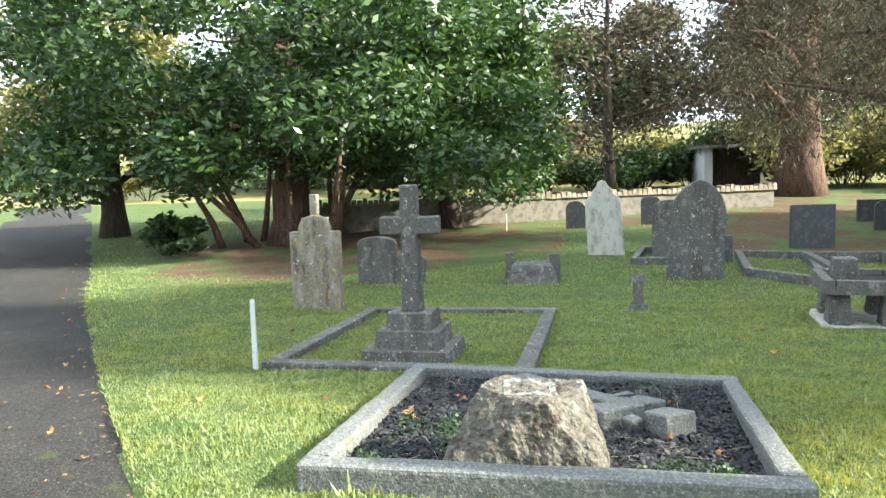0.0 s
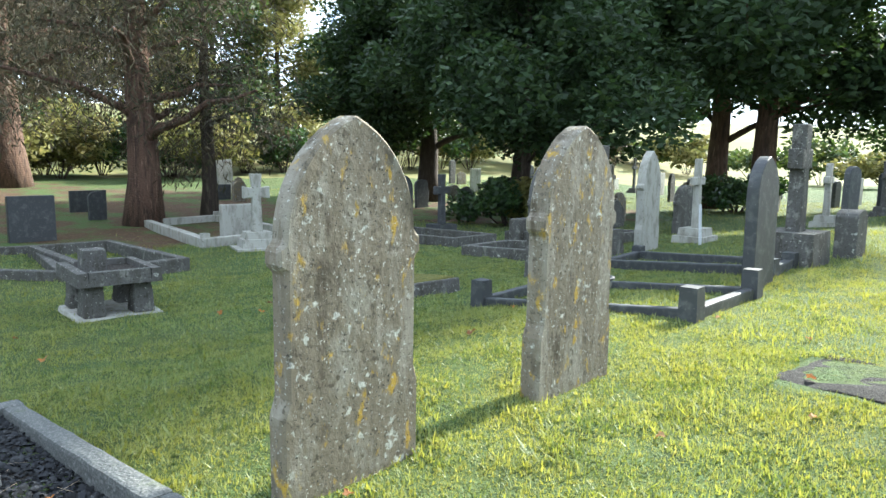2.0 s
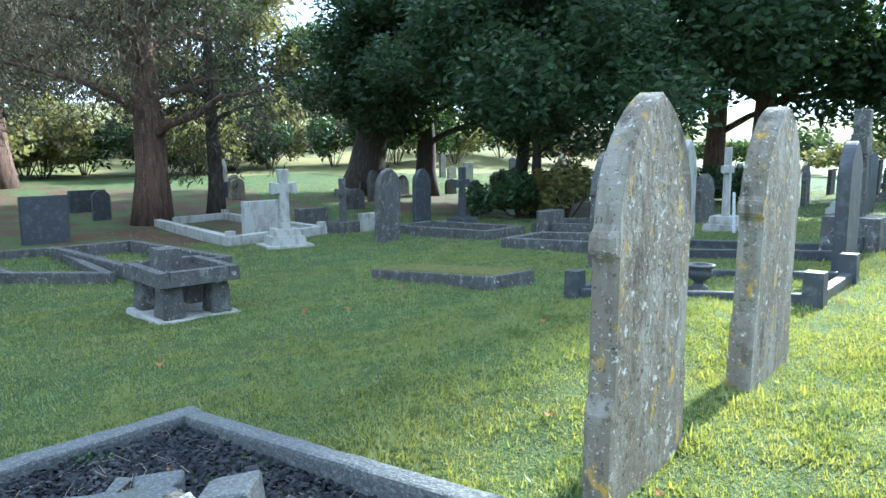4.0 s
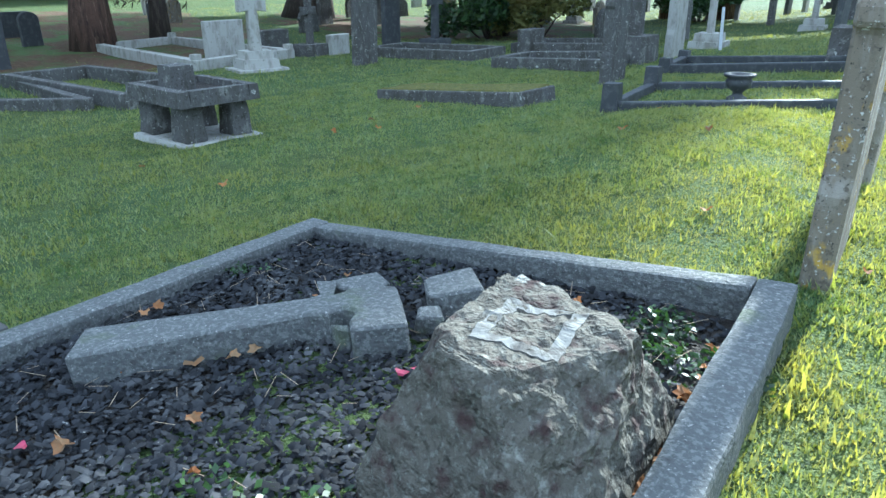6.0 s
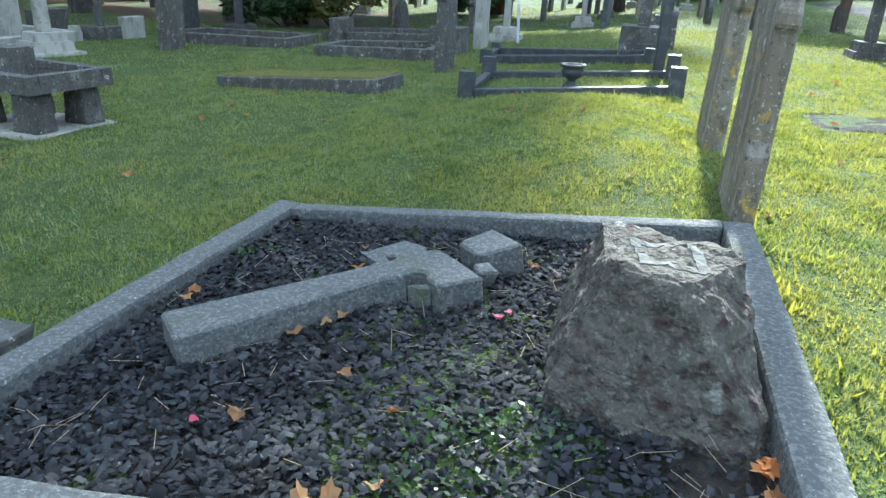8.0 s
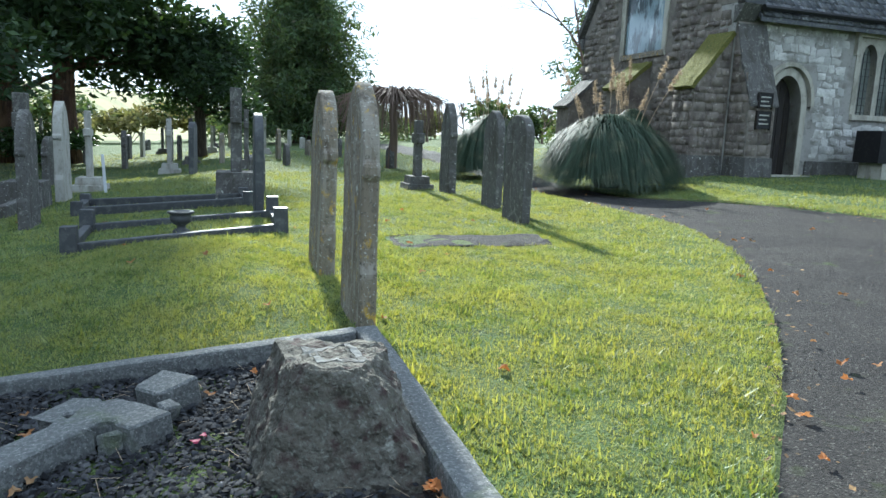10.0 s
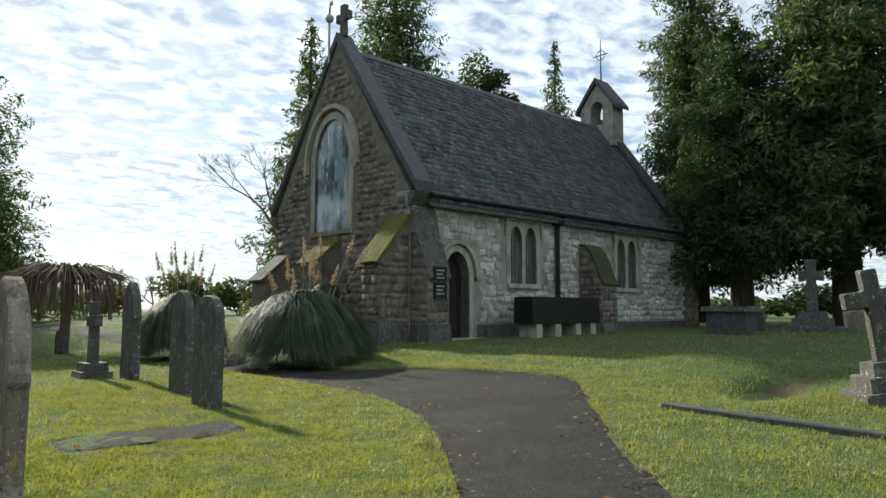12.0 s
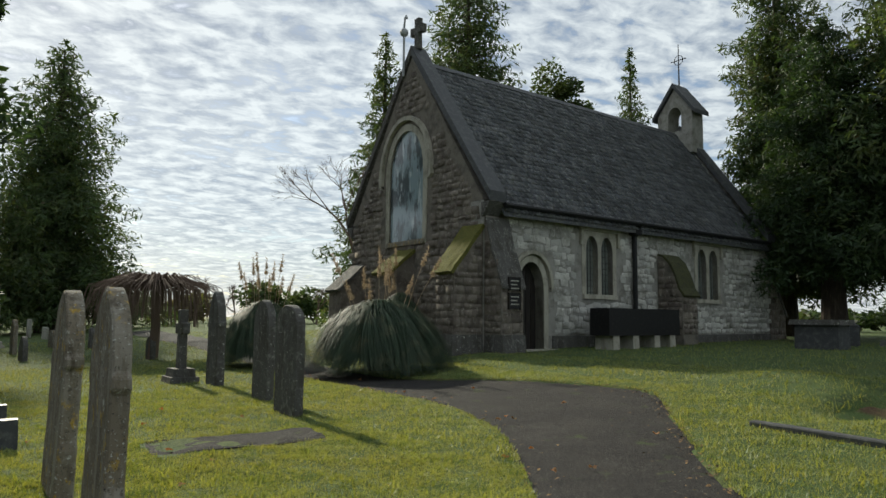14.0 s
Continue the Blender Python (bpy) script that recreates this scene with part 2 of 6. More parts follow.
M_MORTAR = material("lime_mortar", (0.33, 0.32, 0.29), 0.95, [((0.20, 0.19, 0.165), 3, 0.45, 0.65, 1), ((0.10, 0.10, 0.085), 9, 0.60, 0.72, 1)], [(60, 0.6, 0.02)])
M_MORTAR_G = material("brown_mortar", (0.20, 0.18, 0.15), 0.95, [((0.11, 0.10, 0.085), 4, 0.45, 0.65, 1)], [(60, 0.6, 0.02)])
M_ASHLAR = material("dressed_limestone", (0.42, 0.40, 0.33), 0.88, [((0.26, 0.25, 0.20), 4, 0.45, 0.65, 0.5), ((0.12, 0.115, 0.10), 14, 0.60, 0.72, 1)], [(50, 0.4, 0.008)])
M_SLATE = material("roof_slate", (0.08, 0.085, 0.095), 0.55, [((0.12, 0.12, 0.12), 3, 0.48, 0.66, 1), ((0.045, 0.05, 0.03), 9, 0.58, 0.7, 1), ((0.24, 0.24, 0.235), 13, 0.54, 0.64, 1.6)], [(70, 0.4, 0.01)], spec=0.4, obrand=0.42)
M_SLATE_ALL = material("roof_slate_far", (0.08, 0.085, 0.095), 0.55, [((0.12, 0.12, 0.12), 3, 0.48, 0.66, 1), ((0.045, 0.05, 0.03), 9, 0.58, 0.7, 1), ((0.24, 0.24, 0.235), 13, 0.54, 0.64, 1.6)], [(70, 0.4, 0.01)], spec=0.4, island=0.42)
M_BLACK = material("black_painted_metal", (0.012, 0.012, 0.013), 0.45, [((0.03, 0.028, 0.025), 12, 0.55, 0.7, 1)])
M_DOOR = material("dark_stained_oak", (0.02, 0.017, 0.015), 0.6, [((0.04, 0.032, 0.025), 25, 0.5, 0.65, 0.1)], [(60, 0.4, 0.006)])
# pane grey is lightened to stand for the sky they reflect
M_GLASS = material("leaded_glass", (0.15, 0.165, 0.15), 0.16, [((0.22, 0.235, 0.21), 3, 0.45, 0.6, 0.4)], spec=0.8)
# dark and pale patches paint tree and sky reflections into the glazing
M_POLY = material("clear_storm_glazing", (0.26, 0.33, 0.36), 0.10, [((0.07, 0.085, 0.095), 2.6, 0.47, 0.56, 0.4), ((0.5, 0.56, 0.58), 3.3, 0.56, 0.62, 0.3)], spec=0.9)
M_CHIP = material("slate_chippings", (0.026, 0.027, 0.03), 0.85, [((0.06, 0.06, 0.06), 5, 0.5, 0.65, 1), ((0.16, 0.16, 0.15), 48, 0.64, 0.68, 1)], spec=0.15, island=0.7)
M_SOIL = material("dark_soil", (0.035, 0.03, 0.025), 0.95, [((0.06, 0.05, 0.04), 20, 0.5, 0.65, 1)], [(60, 0.9, 0.03)])
M_WHITE = material("white_painted_post", (0.62, 0.64, 0.66), 0.5, [((0.45, 0.46, 0.45), 20, 0.55, 0.7, 1)])
M_LEAFDRY = material("dry_orange_leaves", (0.38, 0.15, 0.04), 0.7, [((0.28, 0.18, 0.09), 8, 0.45, 0.6, 1)], translucent=0.3, obrand=0.4)
M_VERGE = material("brown_leaf_scraps", (0.14, 0.085, 0.04), 0.85, [((0.24, 0.15, 0.06), 9, 0.5, 0.6, 1), ((0.05, 0.035, 0.02), 14, 0.5, 0.62, 1)], island=0.4)
M_PETAL = material("faded_pink_petal", (0.42, 0.06, 0.12), 0.6, [((0.3, 0.08, 0.1), 40, 0.45, 0.6, 1)], translucent=0.3)
M_STEEL = material("galvanised_metal", (0.35, 0.36, 0.37), 0.45, spec=0.5)
M_FIELD = material("distant_meadow", (0.15, 0.15, 0.045), 0.95, [((0.24, 0.20, 0.075), 0.05, 0.45, 0.62, 1), ((0.10, 0.13, 0.04), 0.3, 0.5, 0.65, 1)])


# ---- builders ----
def link(name, bm, mat, smooth=False):
    me = bpy.data.meshes.new(name)
    bm.normal_update()
    bm.to_mesh(me)
    bm.free()
    me.materials.append(mat)
    if smooth:
        me.polygons.foreach_set("use_smooth", [True] * len(me.polygons))
    return new(name, me)


def part(name, bm, mat, parent, label="", smooth=False):
    ob = link(name, bm, mat, smooth)
    ob.parent = parent
    return tagged(ob, label)


def empty(name, m, label, category, group=""):
    if len(label.split()) < 4:
        label += " in the churchyard"
    ob = new(name)
    ob.matrix_world = m
    ob.empty_display_size = 0.2
    return tagged(ob, label, category, group)


def arrays(name, verts, faces, mat, parent=None):
    """A mesh from arrays of corners (n, 3) and equal-sized faces (m, k)."""
    me = bpy.data.meshes.new(name)
    verts, faces = np.asarray(verts, np.float32), np.asarray(faces, np.int32)
    me.vertices.add(len(verts))
    me.vertices.foreach_set("co", verts.ravel())
    me.loops.add(faces.size)
    me.loops.foreach_set("vertex_index", faces.ravel())
    me.polygons.add(len(faces))
    me.polygons.foreach_set("loop_start", np.arange(0, faces.size, faces.shape[1], dtype=np.int32))
    me.update(calc_edges=True)
    me.materials.append(mat)
    ob = new(name, me)
    ob.parent = parent
    return ob


def box(bm, x0, x1, y0, y1, z0, z1, taper=0.0, m=None):
    """A box whose top is drawn in by taper."""
    vs = [bm.verts.new(p) for p in ((x0, y0, z0), (x1, y0, z0), (x1, y1, z0), (x0, y1, z0), (x0 + taper, y0 + taper, z1), (x1 - taper, y0 + taper, z1), (x1 - taper, y1 - taper, z1), (x0 + taper, y1 - taper, z1))]
    if m:
        for v in vs:
            v.co = m @ v.co
    for f in ((3, 2, 1, 0), (4, 5, 6, 7), (0, 1, 5, 4), (1, 2, 6, 5), (2, 3, 7, 6), (3, 0, 4, 7)):
        bm.faces.new([vs[k] for k in f])
    return vs


def bevel(bm, width, segments=2):
    bmesh.ops.bevel(bm, geom=[e for e in bm.edges if e.is_manifold and e.calc_face_angle(0) > 0.5], offset=width, segments=segments, affect="EDGES", profile=0.6)
    return bm


def rough(bm, amount, scale=6.0, seed=0.0):
    for v in bm.verts:
        v.co += noise.noise_vector(v.co * scale + Vector((seed, seed * 2, 0))) * amount
    return bm


def block(x0, x1, y0, y1, z0, z1, taper=0.0, edge=0.012, wear=0.006, cuts=0):
    """A worn stone block."""
    bm = bmesh.new()
    box(bm, x0, x1, y0, y1, z0, z1, taper)
    if cuts:
        bmesh.ops.subdivide_edges(bm, edges=bm.edges[:], cuts=cuts, use_grid_fill=True)
    bevel(bm, edge)
    return rough(bm, wear, 7, x0 + y1 * 3)


def slab(outline, depth, edge=0.012, wear=0.004):
    """An upright slab: outline in x and z, thickness in y."""
    bm = bmesh.new()
    front = [bm.verts.new((x, -depth / 2, z)) for x, z in outline]
    back = [bm.verts.new((x, depth / 2, z)) for x, z in outline]
    bm.faces.new(front)
    bm.faces.new(back[::-1])
    n = len(outline)
    for k in range(n):
        bm.faces.new((front[k], back[k], back[(k + 1) % n], front[(k + 1) % n]))
    bmesh.ops.recalc_face_normals(bm, faces=bm.faces[:])
    bevel(bm, edge, 1)
    return rough(bm, wear, 9, depth * 50)


def ogive(a, base, rise, n=10):
    """Half a pointed arch: from the springing at x = a up to the point."""
    c = max((rise * rise - a * a) / (2 * a), 0.0)
    end = math.acos(min(1.0, c / (a + c)))
    k = rise / ((a + c) * math.sin(end))
    return [((a + c) * math.cos(u) - c, base + k * (a + c) * math.sin(u)) for u in np.linspace(0.03, end, n)]


def arch(w, h, kind):
    """The outline of a headstone, from its foot counterclockwise."""
    a, out = w / 2, []
    if kind == "gothic":  # pointed head over notched shoulders
        s = h * 0.66
        right = [(a * 1.04, 0), (a * 1.04, h * 0.22), (a * 0.97, h * 0.27), (a * 0.97, s - 0.09), (a * 1.06, s - 0.07), (a * 1.06, s), (a * 0.98, s + 0.02)]
        right += ogive(a * 0.97, s + 0.02, h - s - 0.02)
    elif kind == "round":
        right = [(a, 0)] + [(a * math.cos(u), h - a * 0.8 + a * 0.8 * math.sin(u)) for u in np.linspace(0, math.pi / 2, 9)]
    elif kind == "lancet":
        right = [(a, 0)] + ogive(a, h - a * 1.25, a * 1.25)
    elif kind == "shoulder":
        right = [(a, 0), (a, h * 0.80), (a * 0.97, h * 0.83), (a * 0.62, h * 0.83)] + [(a * 0.62 * math.cos(u), h * 0.84 + h * 0.16 * math.sin(u)) for u in np.linspace(0.1, math.pi / 2, 8)]
    elif kind == "ogee":
        right = [(a, 0), (a * 0.98, h * 0.68), (a * 0.9, h * 0.76), (a * 0.62, h * 0.80), (a * 0.55, h * 0.86), (a * 0.3, h * 0.93), (a * 0.22, h * 0.98), (0, h)]
    elif kind == "camber":
        right = [(a, 0), (a, h * 0.86)] + [(a * math.cos(u), h * 0.86 + h * 0.14 * math.sin(u)) for u in np.linspace(0.5, math.pi / 2, 6)]
    else:
        right = [(a, 0), (a, h), (0, h)]
    return right + [(-x, z) for x, z in right[::-1] if x > 1e-4]


def tube(bm, points, radii, sides=8):
    """A tapered limb along points."""
    rings = []
    for k, p in enumerate(points):
        p = Vector(p)
        d = (Vector(points[min(k + 1, len(points) - 1)]) - Vector(points[max(k - 1, 0)])).normalized()
        u = d.orthogonal().normalized() if not rings else (last_u - d * last_u.dot(d)).normalized()
        last_u, v = u, d.cross(u)
        rings.append([bm.verts.new(p + (u * math.cos(q) + v * math.sin(q)) * radii[k]) for q in np.linspace(0, math.tau, sides, endpoint=False)])
    for r0, r1 in zip(rings, rings[1:]):
        for k in range(sides):
            bm.faces.new((r0[k], r0[(k + 1) % sides], r1[(k + 1) % sides], r1[k]))
    bm.faces.new(rings[-1])
    bm.faces.new(rings[0][::-1])


# ---- ground ----
GX = [-900, -260, -110, -60, -45, -32, -26, -20, -14, -9, -6, -3.5, -2.4, -1.2, 0, 3, 6, 10, 14, 30, 260]
GZ = [20.0, 18.0, 7.0, 2.0, 0.6, 0.1, -0.15, -0.45, -0.58, -0.52, -0.43, -0.29, -0.2, -0.06, 0.0, 0.06, 0.2, 0.5, 0.6, 0.75, 0.9]


def height(x, y):
    """The lie of the land."""
    x, y = np.asarray(x, float), np.asarray(y, float)
    far = x - 0.5 * np.maximum(y - 12, 0) * np.clip((-20 - x) / 15, 0, 1)
    z = sum(np.interp(far + d, GX, GZ) for d in (-0.5, -0.25, 0, 0.25, 0.5)) / 5
    z = z + 0.012 * np.sin(x * 1.9 + y * 0.7) * np.sin(y * 1.4 - x * 0.5)
    # a low swell over the graves beside the kerbed plot
    z = z + 0.13 * np.exp(-(((x + 1.25) / 0.95) ** 4 + ((y - 2.5) / 1.75) ** 4))
    # tussocks and mole-softened lumps
    z = z + 0.011 * np.sin(x * 7.3 + 2.1 * np.sin(y * 2.3)) * np.sin(y * 6.1 + 1.7 * np.sin(x * 3.1)) * np.exp(-(x * x + y * y) / 200.0)
    # the hollow grave beside the path
    z = z - 0.30 * np.exp(-(((x - 8.7) / 1.0) ** 2 + ((y - 0.1) / 0.45) ** 2)) + 0.16 * np.exp(-(((x - 9.6) / 0.7) ** 2 + ((y - 1.7) / 1.1) ** 2))
    return z


EDGE_A = [(-40, -37), (-10.7, -12.4), (-7.5, -9.85), (-4.2, -6.9), (-1.4, -4.38), (0.2, -2.88), (1.2, -1.7), (2.0, -0.95), (3.16, 0.44), (4.4, 2.2), (4.95, 3.6), (5.2, 5.0), (5.15, 7.0), (5.1, 9.0), (5.6, 13), (6.6, 20), (8, 42)]
EDGE_B = [(-38, -41), (-9, -15.5), (-6, -12.6), (-2.6, -9.4), (0.2, -6.6), (1.6, -4.8), (2.5, -2.75), (3.95, -0.88), (4.9, 0.08), (5.9, 1.0), (7.1, 2.1), (8.1, 3.1), (7.6, 5.4), (6.5, 7.0), (6.2, 9.0), (6.9, 13), (8.2, 20), (10, 42)]


def smooth_line(points, n):
    """n points along a line, rounded at its corners."""
    p = np.array(points, float)
    for _ in range(3):
        q = np.empty((2 * len(p), 2))
        q[0], q[-1] = p[0], p[-1]
        q[1:-1:2], q[2:-1:2] = 0.75 * p[:-1] + 0.25 * p[1:], 0.25 * p[:-1] + 0.75 * p[1:]
        p = q
    s = np.r_[0, np.cumsum(np.hypot(*np.diff(p, axis=0).T))]
    return np.stack([np.interp(np.linspace(0, s[-1], n), s, p[:, k]) for k in (0, 1)], 1)


SIDE_A, SIDE_B = smooth_line(EDGE_A, 420), smooth_line(EDGE_B, 420)
RING = np.concatenate([SIDE_A[::2], SIDE_B[::-2]])


def in_path(x, y):
    """Whether places lie on the path (even-odd rule)."""
    x, y = np.asarray(x, float), np.asarray(y, float)
    inside = np.zeros(x.shape, bool)
    for (x0, y0), (x1, y1) in zip(RING, np.roll(RING, -1, axis=0)):
        if y0 != y1:
            inside ^= ((y0 > y) != (y1 > y)) & (x < (x1 - x0) * (y - y0) / (y1 - y0) + x0)
    return inside


def spread(lo, hi, fine, far):
    """Grid lines: fine between lo and hi, then wider and wider out to far."""
    line, step = list(np.arange(lo, hi, fine)), fine
    while line[-1] < far:
        step *= 1.13
        line.append(line[-1] + step)
    step = fine
    while line[0] > -far:
        step *= 1.13
        line.insert(0, line[0] - step)
    return np.array(line)


def build_ground():
    gx, gy = spread(-8, 11, 0.12, 900), spread(-6, 9, 0.12, 900)
    x, y = np.meshgrid(gx, gy)
    z = height(x, y)
    near = (abs(x) < 60) & (abs(y) < 60)
    dip = np.zeros(x.shape, bool)
    dip[near] = in_path(x[near], y[near])
    z = z - 0.07 * dip
    n = len(gx)
    idx = np.arange(len(gy) * n).reshape(len(gy), n)
    quads = np.stack([idx[:-1, :-1], idx[:-1, 1:], idx[1:, 1:], idx[1:, :-1]], -1).reshape(-1, 4)
    ob = arrays("ground", np.stack([x, y, z], -1).reshape(-1, 3), quads, M_LAWN)
    ob.data.polygons.foreach_set("use_smooth", [True] * len(ob.data.polygons))
    # rough meadow on the rise to the west
    ob.data.materials.append(M_FIELD)
    far = (x - 0.6 * np.maximum(y - 10, 0) < -41)[:-1, :-1].ravel()
    ob.data.polygons.foreach_set("material_index", far.astype(np.int32))
    tagged(ob, "mown churchyard lawn, damp and slightly uneven", "ground", kind="structure")


def build_path():
    u = np.linspace(0, 1, 9)
    a, b = SIDE_A[:, None, :], SIDE_B[:, None, :]
    out = (b - a) / np.linalg.norm(b - a, axis=2, keepdims=True)
    p = (a - 0.05 * out) * (1 - u[None, :, None]) + (b + 0.05 * out) * u[None, :, None]
    z = height(p[..., 0], p[..., 1]) - 0.028 + 0.02 * np.sin(u * math.pi)[None]
    idx = np.arange(z.size).reshape(z.shape)
    quads = np.stack([idx[:-1, :-1], idx[:-1, 1:], idx[1:, 1:], idx[1:, :-1]], -1).reshape(-1, 4)[:, ::-1]
    ob = arrays("path", np.concatenate([p, z[..., None]], -1).reshape(-1, 3), quads, M_ASPHALT)
    ob.data.polygons.foreach_set("use_smooth", [True] * len(ob.data.polygons))
    tagged(ob, "worn grey asphalt footpath curving through the lawn", "path", kind="structure")


build_ground()
build_path()


def gz(x, y):
    return float(height(x, y))

from mathutils.bvhtree import BVHTree

# ---- graves ----
def headstone(x, y, w, h, kind, mat, label, thick=0.12, lean=0.0, tilt=0.0, turn=90.0, plinth=0.0, name="headstone", z=None, group="churchyard headstones"):
    root = empty(name, pose(x, y, (gz(x, y) if z is None else z), lean, tilt, turn), label, "headstone", group)
    foot = -0.08
    if plinth:
        part("plinth", block(-w * 0.62, w * 0.62, -thick * 1.3, thick * 1.3, -0.1, plinth, 0.02), mat, root)
        foot = plinth - 0.004
    outline = [(px, foot if pz == 0 else pz) for px, pz in arch(w, h, kind)]
    part("stone", slab(outline, thick), mat, root)
    return root


def cross_bm(h, span, bar, depth, arm=0.68, flare=0.0, foot=0.0):
    """A cross: shaft width bar at its foot, arms at arm * h."""
    a, z, f = bar / 2, arm * h, flare
    pts = [(a * 1.15, foot), (a * 0.9, z - a), (span / 2, z - a - f), (span / 2, z + a + f), (a * 0.9, z + a), (a * 0.9 + f, h), (-a * 0.9 - f, h), (-a * 0.9, z + a), (-span / 2, z + a + f), (-span / 2, z - a - f), (-a * 0.9, z - a), (-a * 1.15, foot)]
    return slab(pts, depth, 0.015)


def cross_on_steps(x, y, h, span, bar, steps, mat, label, turn=90.0, lean=0.0, tilt=0.0, flare=0.0, z=None):
    """steps: (half width, height) from the ground up."""
    root = empty("cross_monument", pose(x, y, (gz(x, y) if z is None else z) - 0.03, lean, tilt, turn), label, "grave cross", "grave crosses")
    z = 0.0
    for half, rise in steps:
        part("step", block(-half, half, -half * 0.85, half * 0.85, z - 0.004, z + rise, 0.015, 0.015, 0.008), mat, root)
        z += rise
    cross = part("cross", cross_bm(h - z, span, bar, bar * 0.8, flare=flare), mat, root)
    cross.location.z = z - 0.005
    return root


def beam(p0, p1, width, depth, wear=0.006, pieces=6):
    """A kerb stone from p0 to p1: both are middles of its top face."""
    p0, p1 = Vector(p0), Vector(p1)
    d = p1 - p0
    s = Vector((-d.y, d.x, 0)).normalized() * width / 2
    bm = bmesh.new()
    rows = []
    for k in range(pieces + 1):
        p = p0 + d * k / pieces
        rows.append([bm.verts.new(q) for q in (p - s - Vector((0, 0, depth)), p + s - Vector((0, 0, depth)), p + s, p - s)])
    for a, b in zip(rows, rows[1:]):
        for k in range(4):
            bm.faces.new((a[k], a[(k + 1) % 4], b[(k + 1) % 4], b[k]))
    bm.faces.new(rows[0][::-1])
    bm.faces.new(rows[-1])
    bmesh.ops.recalc_face_normals(bm, faces=bm.faces[:])
    bevel(bm, min(0.02, width * 0.18), 2)
    return rough(bm, wear, 8, p0.x)


def kerb_plot(corners, width, up, mat, label, posts=0.0, name="grave_kerb", depth=0.3, post_size=0.09, rails=(0, 1, 2, 3)):
    """A kerbed grave: corners in order; up: the kerb's top above the ground."""
    cx, cy = np.mean([c[0] for c in corners]), np.mean([c[1] for c in corners])
    root = empty(name, pose(cx, cy, gz(cx, cy)), label, "grave kerb", "kerbed graves")
    base = Vector((cx, cy, gz(cx, cy)))
    tops = [Vector((x, y, gz(x, y) + up)) - base for x, y in corners]
    for k in rails:
        a, b = tops[k], tops[(k + 1) % 4]
        d = (b - a).normalized() * width / 2
        a, b = (a - d, b + d) if k % 2 == 0 else (a + d, b - d)
        part("kerb_stone", beam(a, b, width, depth), mat, root)
    if posts:
        for p in tops:
            s = post_size
            part("corner_post", block(p.x - s, p.x + s, p.y - s, p.y + s, p.z - up - 0.1, p.z - up + posts, 0.012), mat, root)
    return root


def main_plot():
    corner = {"ne": (-0.06, -0.06, 0.155), "nw": (-2.31, 0.05, -0.085), "sw": (-2.33, -2.23, -0.06), "se": (-0.05, -2.13, 0.12)}
    root = empty("grave_plot", pose(0, 0, 0), "large square grave plot with rough granite kerbs", "grave plot")
    c = {k: Vector(v) for k, v in corner.items()}
    for a, b, ax in (("ne", "se", Vector((0, 0.06, 0))), ("sw", "nw", Vector((0, -0.06, 0))), ("se", "sw", Vector((-0.062, 0, 0))), ("nw", "ne", Vector((0.062, 0, 0)))):
        part("kerb_stone", beam(c[a] + ax, c[b] - ax, 0.13 if a != "nw" else 0.11, 0.34, 0.008, 14), M_GRANITE, root)
    bm = bmesh.new()
    vs = [bm.verts.new((x, y, z)) for x, y, z in ((-0.1, -0.1, 0.03), (-2.28, 0.01, -0.17), (-2.3, -2.19, -0.165), (-0.1, -2.09, 0.01))]
    bm.faces.new(vs)
    bmesh.ops.subdivide_edges(bm, edges=bm.edges[:], cuts=20, use_grid_fill=True)
    bmesh.ops.recalc_face_normals(bm, faces=bm.faces[:])
    rough(bm, 0.015, 3)
    part("soil_bed", bm, M_SOIL, root, "dark soil under slate chippings")
    rng = np.random.default_rng(4)
    n = 17000
    x, y = rng.uniform(-2.26, -0.13, n), rng.uniform(-2.13, 0.0, n)
    z = 0.045 + 0.082 * x + rng.uniform(-0.012, 0.012, n)
    keep = ~((x > -0.36) & (rng.random(n) < 0.72)) & (y < -0.12 - 0.05 * x)
    x, y, z = x[keep], y[keep], z[keep]
    n = len(x)
    unit = np.array([(-1, -1, 0), (1, -1, 0), (0.8, 1, 0), (-1, 0.7, 0), (0.1, 0, 1)], float)
    size = rng.uniform(0.006, 0.017, (n, 1, 1)) * rng.uniform(0.6, 1.4, (n, 5, 1))
    p = unit[None] * size * np.array([1, 0.75, 0.55])
    a, tx, ty = rng.uniform(0, math.tau, n), rng.normal(0, 0.35, n), rng.normal(0, 0.35, n)
    q = np.empty_like(p)
    q[..., 0] = p[..., 0] * np.cos(a)[:, None] - p[..., 1] * np.sin(a)[:, None]
    q[..., 1] = p[..., 0] * np.sin(a)[:, None] + p[..., 1] * np.cos(a)[:, None]
    q[..., 2] = p[..., 2] + q[..., 0] * tx[:, None] + q[..., 1] * ty[:, None]
    q += np.stack([x, y, z], -1)[:, None]
    tri = np.array([(0, 1, 4), (1, 2, 4), (2, 3, 4), (3, 0, 4)])
    faces = (np.arange(n)[:, None, None] * 5 + tri[None]).reshape(-1, 3)
    chips = arrays("slate_chippings", q.reshape(-1, 3), faces, M_CHIP)
    tagged(chips, "loose dark slate chippings filling the grave plot", "gravel", kind="stuff")


